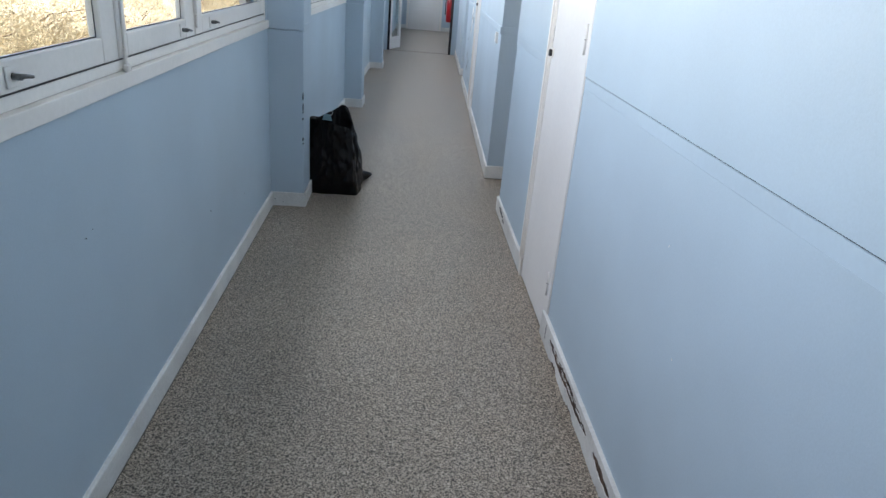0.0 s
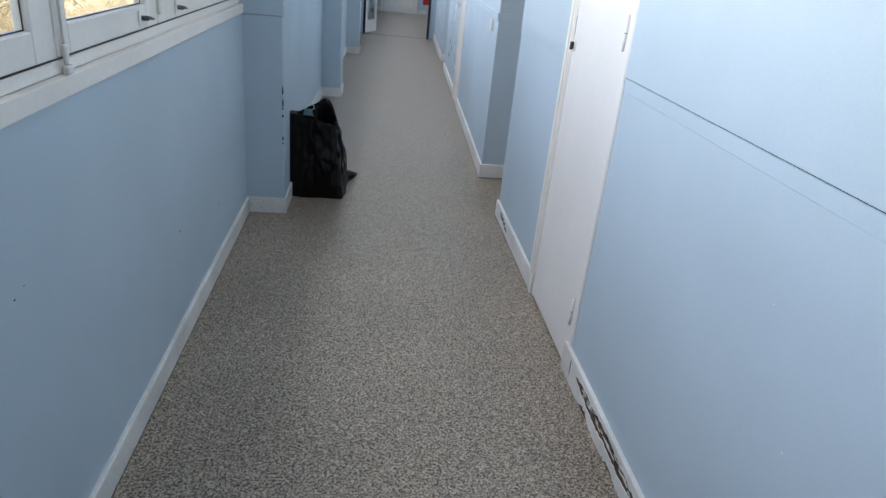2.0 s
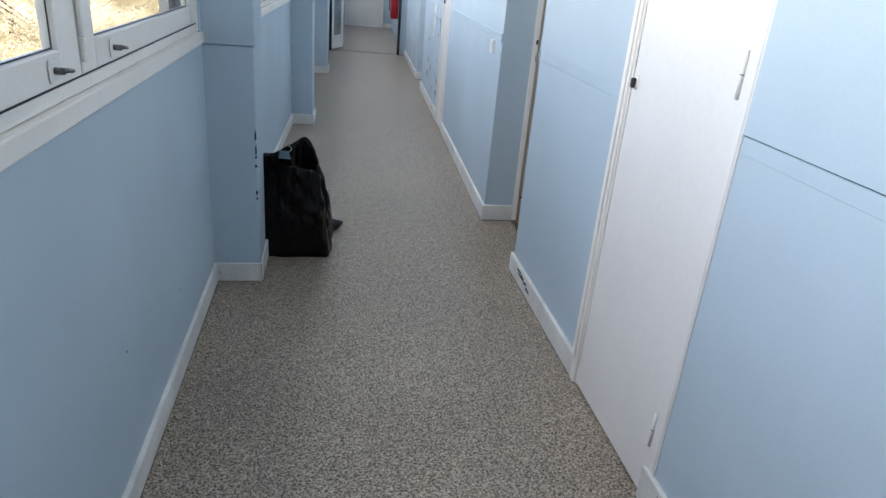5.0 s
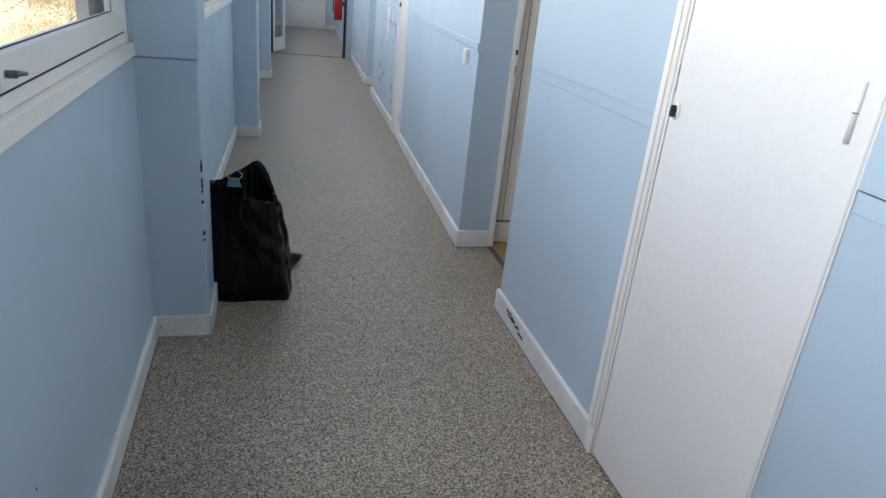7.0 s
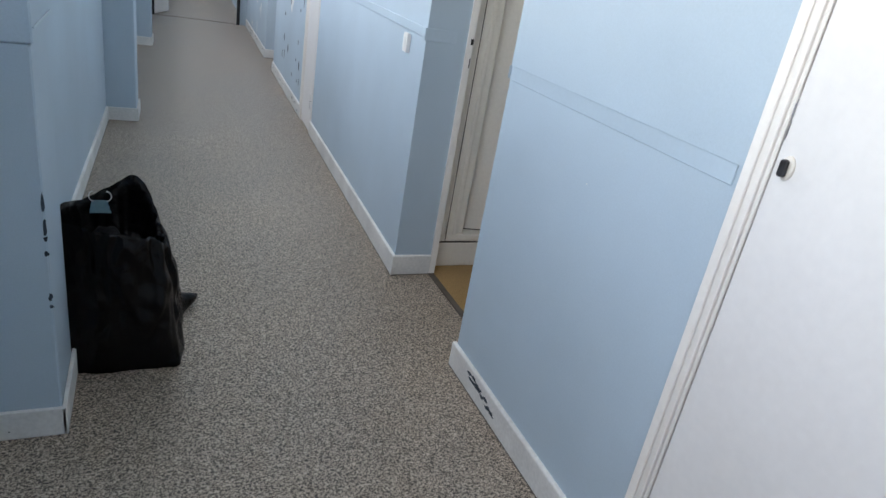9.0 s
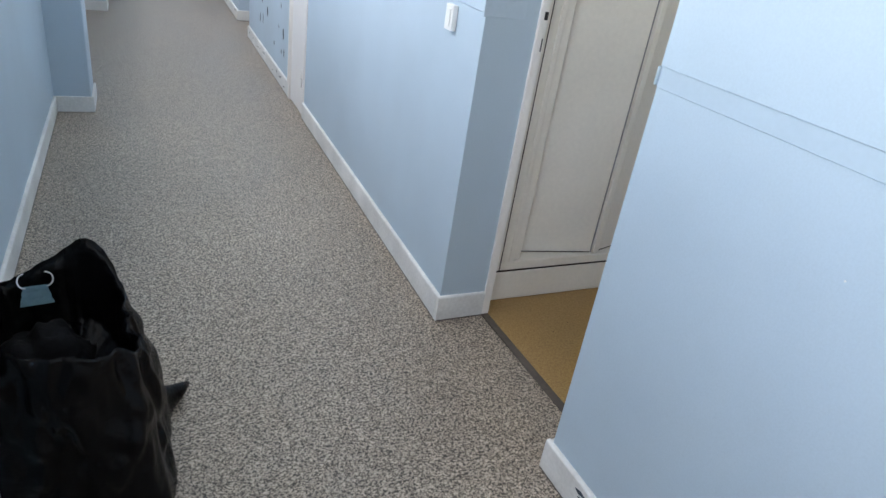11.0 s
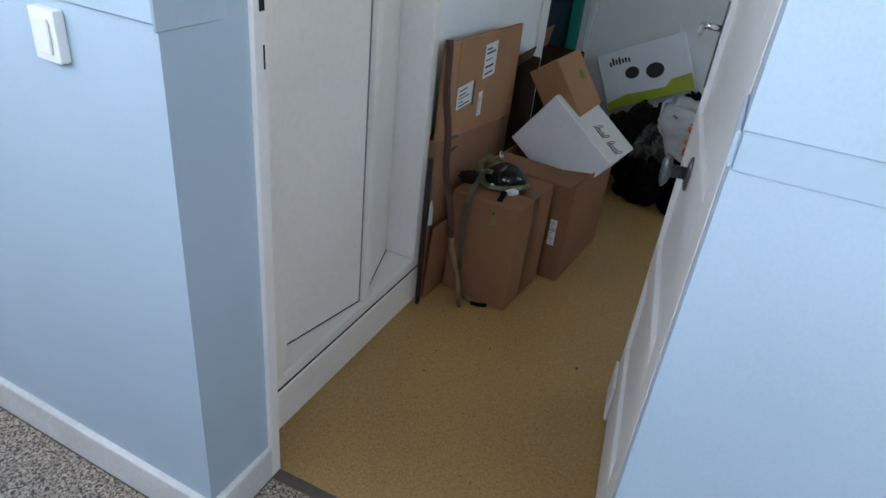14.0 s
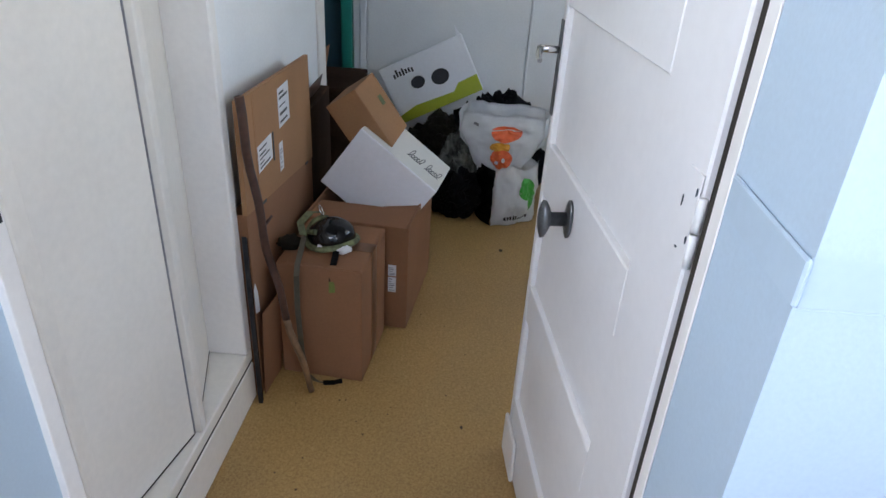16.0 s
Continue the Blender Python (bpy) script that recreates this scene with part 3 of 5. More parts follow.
# upright rod with its keeper on the sill, and a hinge
rod = part("locking_rod", tube([(XL + 0.001, 2.376, 1.111), (XL + 0.001, 2.376, 2.2)], 0.0032), WHITE, win1, "white painted locking rod")
# dark strip on the mullion paints the shade between two sashes
part("sash_gap", boxes((XL - 0.0125, XL - 0.0115, 2.3262, 2.3300, 1.135, 2.25)), DARKMETAL, win1, "dark strip painting the shade in the gap between the sashes")
part("keeper", boxes((XL - 0.002, XL + 0.012, 2.361, 2.391, 1.0986, 1.117), (XL - 0.002, XL + 0.008, 2.369, 2.383, 1.1171, 1.161), bevel=0.003), WHITE, rod, "white painted keeper on the sill")
part("hinge", boxes((XL - 0.004, XL + 0.008, 3.057, 3.069, 1.21, 1.30), (XL - 0.004, XL + 0.007, 3.056, 3.070, 1.16, 1.208), bevel=0.003), WHITE, win1, "painted hinge")
for i, (a, b) in enumerate(FARWINS):
    w3 = (b - a - 0.08) / 3
    ss = [(a + 0.03 + k * (w3 + 0.01), a + 0.03 + k * (w3 + 0.01) + w3, a + 0.10 + k * (w3 + 0.01), a - 0.04 + k * (w3 + 0.01) + w3, a + 0.03 + k * (w3 + 0.01) + (0.1 if k else w3 - 0.1)) for k in range(3)]
    window("window_%d" % (i + 2), FXL, a, b, ss, BEND, "white wooden casement window between wall piers")

# ---- doors of the corridor ----
def flush_door(name, m, w, label, lock=True):
    """A flush door set almost level with the wall: origin at its near foot, y along the wall, x into the wall."""
    d = thing(name, m, label, "door", kind="structure")
    part("leaf", boxes((-0.006, 0.034, 0.006, w - 0.046, 0.008, 2.03), bevel=0.003), DOORWHITE, d, "flush white painted leaf")
    part("frame", boxes((-0.004, 0.09, w - 0.044, w, 0, 2.059), (-0.004, 0.09, -0.0, 0.004, 0, 2.059), (-0.004, 0.09, 0.004, w - 0.044, 2.034, 2.059)), WHITE, d)
    part("architrave", boxes((-0.016, -0.0045, w - 0.036, w + 0.006, 0.10, 2.09), (-0.022, -0.0165, w - 0.020, w + 0.003, 0.10, 2.085), (-0.010, -0.0045, w - 0.0455, w - 0.0365, 0.10, 2.05), (-0.015, -0.0045, w - 0.036, w + 0.004, 0.0, 0.0995), bevel=0.002), WHITE, d, "moulded white architrave")
    if lock:
        esc = part("escutcheon", lathe([(0.001, 0.0), (0.014, 0.0), (0.014, 0.003), (0.012, 0.005), (0.001, 0.005)], 20, pose(-0.006, w - 0.076, 1.128, 0, -90, 0) @ Matrix.Diagonal((1.55, 1.0, 1, 1))), CREAM, d, "cream painted key plate")
        part("key_barrel", boxes((-0.026, -0.0112, w - 0.082, w - 0.070, 1.113, 1.143), bevel=0.003), DARKMETAL, esc)
        chips(d, [(w - 0.047, 1.222, 0.007, 0.045), (w - 0.050, 1.185, 0.003, 0.05)], GREYINK, random.Random(9), Matrix.Translation((-0.0065, 0, 0)) @ UP_RIGHT)
    for z in (0.235, 1.235):
        h = part("hinge", lathe([(0.001, -0.055), (0.0052, -0.055), (0.0052, 0.055), (0.001, 0.055)], 10, pose(-0.009, 0.052, z)), DOORWHITE, d, "painted pin hinge")
        part("hinge_joint", lathe([(0.001, -0.001), (0.0057, -0.001), (0.0057, 0.001), (0.001, 0.001)], 10, pose(-0.009, 0.052, z)), DARKMETAL, h)
    return d


flush_door("door_1", pose(XR, D1[0], 0), D1[1] - D1[0], "closed flush white door with a dark lock")
flush_door("door_2", BEND @ pose(0, D3[0], 0), D3[1] - D3[0], "closed flush white door further down the corridor")
d = thing("door_3", BEND @ pose(0.15, N2[0], 0), "closed white door set back in its niche", "door", kind="structure")
part("leaf", boxes((-0.03, 0.0, 0.03, N2[1] - N2[0] - 0.03, 0.01, 2.04), bevel=0.004), DOORWHITE, d)
part("frame", boxes((-0.04, 0.018, 0.002, 0.028, 0, 2.09), (-0.04, 0.018, N2[1] - N2[0] - 0.028, N2[1] - N2[0] - 0.002, 0, 2.09)), WHITE, d)

# end door: white with raised panels
d = thing("door_4", BEND @ pose(-1.10, FEND - 0.001, 0), "white panelled door at the corridor's far end", "door", kind="structure")
part("leaf", boxes((0.05, 0.81, -0.04, 0.0, 0.0, 2.03), bevel=0.004), DOORWHITE, d)
for z0, z1 in ((0.12, 0.50), (0.56, 0.92), (1.0, 1.9)):
    part("panel", boxes((0.14, 0.72, -0.052, -0.0405, z0, z1), bevel=0.008), DOORWHITE, d)
part("frame", boxes((-0.02, 0.045, -0.06, 0, 0, 2.1), (0.815, 0.88, -0.06, 0, 0, 2.1)), WHITE, d)
part("handle", boxes((0.42, 0.46, -0.08, -0.0405, 0.93, 0.99), bevel=0.006), DARKMETAL, d)
skirting("baseboard_end", BEND @ pose(-1.375, FEND - 0.001, 0, 0, 0, -90), 0.25)
skirting("baseboard_end_right", BEND @ pose(-0.21, FEND - 0.001, 0, 0, 0, -90), 0.21)

# glazed swing doors across the corridor, both leaves open
def swing_leaf(name, m, w, label):
    s = thing(name, m, label, "door", "swing doors", kind="structure")
    part("leaf_frame", boxes((0, 0.09, -0.02, 0.02, 0.01, 2.05), (w - 0.09, w, -0.02, 0.02, 0.01, 2.05), (0.09, w - 0.09, -0.02, 0.02, 0.01, 0.22), (0.09, w - 0.09, -0.02, 0.02, 1.95, 2.05),
                             (0.09, w - 0.09, -0.02, 0.02, 0.98, 1.04), bevel=0.003), DOORWHITE, s)
    for z0, z1 in ((0.22, 0.98), (1.04, 1.95)):
        p = part("pane", boxes((0.088, w - 0.088, -0.003, 0.003, z0, z1)), GLASS, s)
        p.visible_shadow = False
    part("edge_seal", boxes((-0.012, -0.001, -0.022, 0.022, 0.0, 2.05), bevel=0.003), DARKMETAL, s, "dark hinge edge")
    part("pull_handle", join(tube([(w - 0.05, -0.02, 0.9), (w - 0.05, -0.06, 0.92), (w - 0.05, -0.06, 1.02), (w - 0.05, -0.02, 1.04)], 0.008), tube([(w - 0.05, 0.02, 0.9), (w - 0.05, 0.06, 0.92), (w - 0.05, 0.06, 1.02), (w - 0.05, 0.02, 1.04)], 0.008)), DARKMETAL, s, "dark pull handle")
    return s


swing_leaf("swing_door", BEND @ pose(-1.25, 7.92, 0, 0, 0, 70), 0.52, "white glazed swing door standing open")
swing_leaf("swing_door", BEND @ pose(-0.118, 7.84, 0, 0, 0, 84), 0.52, "white glazed swing door open against the wall")
structure("door_frame_far", boxes((FXL + 0.001, FXL + 0.10, 7.86, 7.96, 0, TOP), (-0.095, -0.001, 7.86, 7.96, 0, TOP), bevel=0.003), BLUE, "pale blue posts of the swing doors", "door frame", BEND)
structure("floor_joint", boxes((FXL + 0.1, -0.1, 7.90, 7.93, -0.002, 0.003)), THRESH, "thin dark joint strip across the floor", "threshold", BEND)


# ---- the store room ----
structure("wall_room_far", boxes((ROOM_X, ROOM_X + 0.12, ROOM_Y0, 5.382, 0, TOP)), PLASTER, "white painted far wall of the store room", "wall")
structure("wall_room_left", boxes((1.690, 2.77, 5.362, 5.48, 0, TOP), (0.85, 1.66, 5.72, 5.84, 0, TOP)), PLASTER, "white painted side wall of the store room", "wall")
structure("wall_room_alcove", boxes((ROOM_X, ROOM_X + 0.12, 5.440, 5.9, 0, TOP), (2.77, ROOM_X, 5.82, 5.9, 0, TOP)), TEAL, "dark teal painted alcove beside the far door", "wall")
structure("post_green", boxes((ROOM_X - 0.03, ROOM_X + 0.10, 5.384, 5.438, 0, TOP), bevel=0.004), TEALGREEN, "sea green painted door post", "post")
structure("trim_room_corner", boxes((2.7715, 2.875, 5.352, 5.81, 0, TOP), bevel=0.004), WHITE, "white corner trim on the store room wall", "trim")
# out of view; its opening is added for the fill lamp
structure("wall_room_right", boxes((0.85, 1.5, ROOM_Y0 - 0.12, ROOM_Y0, 0, TOP), (3.25, ROOM_X + 0.12, ROOM_Y0 - 0.12, ROOM_Y0, 0, TOP), (1.5, 3.25, ROOM_Y0 - 0.12, ROOM_Y0, 0, 0.9), (1.5, 3.25, ROOM_Y0 - 0.12, ROOM_Y0, 2.2, TOP)), PLASTER,
          "white painted wall of the store room", "wall")

# unseen partition, added so the gap behind the door stays dark
structure("light_block_stub", boxes((0.851, 1.62, 4.36, 4.44, 0, TOP)), PLASTER, "added white partition that keeps light out behind the open door", "wall")

# white door in the far wall
d = thing("door_5", pose(ROOM_X - 0.001, 4.508, 0), "closed plain white door behind the heap of bags", "door", kind="structure")
part("leaf", boxes((-0.012, 0, 0.01, 0.80, 0, 2.05), bevel=0.003), PLASTER, d)
part("architrave", boxes((-0.025, 0, 0.805, 0.836, 0, 2.1), (-0.016, 0, 0.837, 0.868, 0, 2.1), (-0.014, 0, -0.004, 0.008, 0, 2.1), bevel=0.003), PLASTER, d)

# frame of the open doorway
fr = structure("door_frame", boxes((0.835, 0.864, OP[1] - 0.016, OP[1] - 0.001, 0, 2.10), (0.851, 0.8638, OP[1] - 0.0008, OP[1] + 0.075, 0, 2.10), (0.812, 0.836, OP[0] + 0.0002, OP[0] + 0.0025, 0, 2.10), (0.835, 0.850, OP[0] + 0.004, OP[1] - 0.016, 2.085, 2.10),
                                   bevel=0.001), WHITE, "white painted frame of the open doorway", "door frame")
# the recess's shade is put into this darker beige
part("stop", boxes((0.8642, 0.880, OP[1] + 0.018, OP[1] + 0.055, 0.0, 2.1), (0.8642, 0.872, OP[1] + 0.004, OP[1] + 0.0178, 0.0, 2.1), bevel=0.002), BEIGE, fr, "door stop with its recess shade painted in beige")
part("strike_hole", boxes((0.849, 0.861, OP[1] - 0.0175, OP[1] - 0.0155, 1.056, 1.080)), DARKMETAL, fr, "dark latch hole")
part("strike_plate", boxes((0.8555, 0.8595, OP[1] - 0.0172, OP[1] - 0.0156, 0.963, 1.003), bevel=0.0005), DARKMETAL, fr, "dark worn strike plate")
# near-black strips paint the shade of the gap between frame and door
part("gap_shade", boxes((0.8512, 0.876, 4.441, OP[0] - 0.012, 0, 2.1), (0.8362, 0.8505, OP[0] + 0.0002, OP[0] + 0.0012, 0, 2.1)), GAP, fr, "dark strips painting the shade in the hinge gap")

# fitted cupboard along the left side of the room
cup = thing("fitted_cupboard", pose(0.93, 5.326, 0, 0, 0, -1.2), "off-white built-in cupboard with slightly folded panels and plinth", "cupboard")
CW = 0.752
part("plinth", boxes((-0.055, CW, -0.0015, 0.05, 0, 0.1240), bevel=0.004), CREAM, cup, "scuffed plinth board")
part("base_rail", boxes((-0.055, CW, 0.0, 0.130, 0.131, 0.166), bevel=0.003), CREAM, cup)
part("stile", boxes((-0.055, 0.052, 0.0, 0.03, 0.1665, 2.2), (0.030, 0.0515, -0.006, -0.0002, 0.1665, 2.2), bevel=0.003), CREAM, cup)
part("inner_stile", boxes((0.0525, 0.090, 0.012, 0.09, 0.1665, 2.2), bevel=0.003), CREAM, cup)
# dirt and the shadow line of the gap, both in the dark colour
part("seam", boxes((-0.055, CW, 0.001, 0.03, 0.1244, 0.1306)), GAP, cup, "dark seam above the plinth, dirt and painted gap shade")
part("seam", boxes((-0.002, 0.001, -0.0014, -0.0002, 0.1315, 2.2)), GAP, cup, "dark dirty seam beside the frame")
# painted shadow line of the raised edge strip
part("seam", boxes((0.4216, 0.4238, 0.0165, 0.0215, 0.169, 2.18)), GREYINK, cup, "grey strip painting the shade beside the edge strip")
part("end_post", boxes((CW - 0.036, CW, 0.0, 0.17, 0.1665, 2.2), bevel=0.003), WHITE, cup)
part("side", boxes((CW - 0.004, CW, 0.06, 0.17, 0.0, 0.1655)), CREAM, cup)
p = part("folding_panel", boxes((0.0, 0.333, 0.0, 0.018, 0.0, 2.015)), CREAM, cup, m=pose(0.091, 0.074, 0.1675, 0, 0, -9.6))
# dark strip on the panel's foot paints the shadow line under it
part("seam", boxes((0.0, 0.332, -0.0012, -0.0003, 0.0, 0.004)), GAP, p, "dark strip painting the shade under the panel")
part("edge_strip", boxes((0.424, 0.449, 0.001, 0.0225, 0.169, 2.18), bevel=0.002), CREAM, cup, "narrow raised edge strip")
p = part("folding_panel", boxes((0.0, 0.280, 0.0, 0.018, 0.0, 2.015)), CREAM, cup, m=pose(0.4495, 0.020, 0.1675, 0, 0, 17.5))
# same painted shadow line under the second panel
part("seam", boxes((0.0, 0.279, -0.0012, -0.0003, 0.0, 0.004)), GAP, p, "dark strip painting the shade under the panel")
part("top_rail", boxes((0.0, CW, 0.0, 0.09, 2.201, 2.30), bevel=0.003), CREAM, cup)

# the open door of the room
DOOR = pose(0.886, 4.512, 0, 0, 0, 7.6)     # x along the leaf, y towards the doorway
door = thing("open_door", DOOR, "white panelled wooden door standing wide open", "door")
DW = 0.672
part("stile", boxes((0.008, 0.15, -0.04, 0.0, 0.012, 2.04), bevel=0.003), DOORWHITE, door)
part("stile", boxes((DW - 0.025, DW, -0.04, 0.0, 0.012, 2.04), bevel=0.003), DOORWHITE, door)
PANELS = [(0.20, 0.44), (0.53, 0.755), (0.865, 1.125), (1.215, 1.47), (1.56, 1.90)]
zs = [0.012] + [z for p in PANELS for z in p] + [2.04]
for a, b in zip(zs[::2], zs[1::2]):
    part("rail", boxes((0.1505, DW - 0.0255, -0.04, -0.0005, a, b), bevel=0.002), DOORWHITE, door)
for a, b in PANELS:
    part("panel", boxes((0.1508, DW - 0.0258, -0.030, -0.012, a + 0.0005, b - 0.0005)), DOORWHITE, door)
rose = part("knob_rose", lathe([(0.001, 0), (0.024, 0), (0.024, 0.004), (0.016, 0.007), (0.001, 0.007)], 20, pose(0.436, 0.0005, 0.800, -90, 0, 0) @ Matrix.Diagonal((0.85, 1.5, 1, 1))), METAL, door, "worn oval metal rose")
part("knob", lathe([(0.009, 0.005), (0.009, 0.034), (0.016, 0.038), (0.023, 0.044), (0.024, 0.050), (0.014, 0.055), (0.001, 0.056)], 20, pose(0.436, 0.0005, 0.800, -90, 0, 0) @ Matrix.Diagonal((0.85, 1.5, 1, 1))), METAL, rose, "worn oval metal knob")
bp = part("lock_plate", boxes((DW - 0.022, DW - 0.004, 0.0008, 0.0035, 0.92, 1.10), bevel=0.001), METAL, door, "long narrow lock plate")
part("lever", join(tube([(DW - 0.013, 0.003, 1.045), (DW - 0.013, 0.04, 1.047)], 0.007), tube([(DW - 0.013, 0.038, 1.049), (DW - 0.02, 0.042, 1.036), (DW - 0.04, 0.043, 1.030)], 0.007, end=0.005)), CHROME, bp, "chrome lever")
hg = part("hinge", boxes((0.0085, 0.042, 0.0006, 0.003, 0.965, 1.06), bevel=0.001), DOORWHITE, door, "painted hinge with chipped edges")
part("hinge_knuckle", join(lathe([(0.001, -0.040), (0.0048, -0.040), (0.0048, -0.002), (0.001, -0.002)], 12, pose(-0.004, 0.004, 1.0)), lathe([(0.001, 0.002), (0.0048, 0.002), (0.0048, 0.040), (0.001, 0.040)], 12, pose(-0.004, 0.004, 1.0))), DOORWHITE, hg)
part("kick_strip", boxes((DW - 0.12, DW + 0.005, 0.001, 0.010, 0.012, 0.13), bevel=0.003), DOORWHITE, door, "worn kick strip at the foot")
chips(hg, [(0.012, 0.985, 0.003, 0.012), (0.013, 1.04, 0.003, 0.012), (0.040, 1.02, 0.002, 0.015), (0.03, 0.968, 0.006, 0.003)], CHIP, rnd, Matrix.Translation((0, 0.0032, 0)) @ Matrix(((1, 0, 0, 0), (0, 0, 1, 0), (0, 1, 0, 0), (0, 0, 0, 1))))


# ---- things in the corridor ----
def garbage_bag():
    """A standing, half-open bin bag: outer skin, folded rim, inner skin and a heap inside."""
    bm = bmesh.new()
    N, H = 150, 46
    rings = []

    def radius(t, hx, hy, p=3.4):
        c, s = abs(math.cos(t)) + 1e-6, abs(math.sin(t)) + 1e-6
        return ((c / hx) ** p + (s / hy) ** p) ** (-1 / p)

    def rim(t):
        up = max(0.0, math.cos(t - radians(80)))
        return 0.43 + 0.078 * up ** 9 + 0.03 * noise.noise(Vector((math.cos(t) * 2.2, math.sin(t) * 2.2, 3))) + 0.055 * max(0, math.cos(t - radians(245))) ** 2 - 0.04 * max(0, math.cos(t)) ** 2

    for j in range(H + 1):
        h = j / H
        ring = []
        for i in range(N):
            t = 2 * math.pi * i / N
            z = h * rim(t)
            r = radius(t, 0.205 - 0.022 * (math.cos(t) > 0) * math.cos(t) ** 2, 0.213, 4.5 - 2.0 * h) * (1.02 - 0.10 * h - 0.27 * h * max(0, math.cos(t)) ** 1.5)
            fold = 0.024 * noise.noise(Vector((math.cos(t) * 2.6, math.sin(t) * 2.6, z * 4))) + 0.012 * noise.noise(Vector((math.cos(t) * 4 + z * 8, math.sin(t) * 4 - z * 6, 8)))
            crease = 0.021 * abs(noise.noise(Vector((math.cos(t) * 6, math.sin(t) * 6, z * 11)))) + 0.007 * noise.noise(Vector((math.cos(t) * 7 + z * 9, math.sin(t) * 7 - z * 7, 1)))
            tail = 0.11 * math.exp(-abs((t - radians(40)) / 0.09) ** 1.2) * math.exp(-((z - 0.025) / 0.035) ** 2)
            tail += 0.02 * math.exp(-((t - radians(308)) / 0.10) ** 2) * math.exp(-(z / 0.06) ** 2)
            r += (fold + crease) * min(1, 0.3 + 2 * h) + tail
            x = max(r * math.cos(t), -0.205)
            ring.append(bm.verts.new((x, r * math.sin(t), max(z, 0.0) + 0.001)))
        rings.append(ring)
    for j in range(1, 9):
        d = j / 8
        ring = []
        for i in range(N):
            t = 2 * math.pi * i / N
            v = rings[H][i].co
            k = 1 - 0.05 - 0.20 * d ** 1.5
            ring.append(bm.verts.new((v.x * k, v.y * k, v.z + 0.004 * math.sin(j) - 0.15 * d - (v.z - 0.42) * 0.65 * d + 0.01 * noise.noise(Vector((v.x * 20, v.y * 20, d * 4))))))
        rings.append(ring)
    for a, b in zip(rings, rings[1:]):
        for i in range(N):
            bm.faces.new((a[i], a[(i + 1) % N], b[(i + 1) % N], b[i])).smooth = True
    bm.faces.new(rings[0][::-1])
    mid = bm.verts.new((0, 0, 0.25))
    for i in range(N):
        bm.faces.new((rings[-1][i], rings[-1][(i + 1) % N], mid)).smooth = True
    b = thing("bin_bag", pose(-0.452, 4.872, 0), "black plastic bin bag, open and crumpled, beside the pier", "bin bag")
    part("skin", bm, BAG, b)
    part("filling", blob(0.085, 0.10, 0.07, 0.35, 2.0, 3, m=pose(-0.05, 0.02, 0.245)), BLACKCLOTH, b, "dark rubbish inside")
    return b


garbage_bag()
mk = thing("face_mask", pose(-0.510, 4.945, 0.440, 62, 8, 20) @ Matrix.Scale(1.2, 4), "used pale blue face mask lying in the bin bag", "face mask")
bm = bmesh.new()
rows = [[bm.verts.new((0.028 * a * (0.7 + 0.3 * (1 - b)), 0.035 * b - 0.01, 0.006 * math.cos(a * 1.3) + 0.003 * math.sin(b * 16))) for a in (-1, -0.5, 0, 0.5, 1)] for b in [k / 8 for k in range(9)]]
for q, w in zip(rows, rows[1:]):
    for k in range(4):
        bm.faces.new((q[k], q[k + 1], w[k + 1], w[k])).smooth = True
bmesh.ops.solidify(bm, geom=bm.faces[:], thickness=0.0015)
part("cloth", bm, MASKBLUE, mk)
for s in (-1, 1):
    part("ear_loop", tube([(s * (0.017 + 0.012 * math.sin(t)), 0.022 + 0.022 * (1 - math.cos(t)) / 2 * 1.2, 0.006 + 0.003 * math.sin(t)) for t in [math.pi * k / 8 for k in range(9)]], 0.0012, 6), MASKWHITE, mk)

sw = thing("light_switch", BEND @ pose(-0.0005, 0.190, 0.968), "white plastic light switch on the blue wall", "light switch")
part("plate", boxes((-0.018, 0, 0, 0.056, 0, 0.078), bevel=0.003, seg=2), SWITCH, sw)
part("rocker", boxes((-0.022, -0.0185, 0.012, 0.044, 0.012, 0.066), bevel=0.002), SWITCH, sw)

ex = thing("fire_extinguisher", BEND @ pose(-0.105, 9.9, 0.43), "red fire extinguisher hanging on the corridor wall", "fire extinguisher")
part("cylinder", lathe([(0.02, 0), (0.072, 0.004), (0.078, 0.02), (0.078, 0.42), (0.06, 0.47), (0.022, 0.49)], 24), RED, ex)
part("valve", lathe([(0.02, 0.491), (0.02, 0.53), (0.012, 0.55)], 14), DARKMETAL, ex)
part("grip", boxes((-0.11, 0.01, -0.01, 0.01, 0.54, 0.556), bevel=0.003), DARKMETAL, ex)
part("hose", tube([(-0.02, 0, 0.515), (-0.07, 0.02, 0.50), (-0.098, 0.03, 0.40), (-0.095, 0.03, 0.15)], 0.009), BLACKCLOTH, ex)
part("bracket", boxes((0.0785, 0.104, -0.02, 0.02, 0.25, 0.33)), DARKMETAL, ex)


# ---- things in the store room ----
def frame_of(origin, a, b, c):
    """A pose with its axes along a, b, c."""
    m = Matrix((Vector(a).normalized(), Vector(b).normalized(), Vector(c).normalized())).transposed().to_4x4()
    return Matrix.Translation(origin) @ m


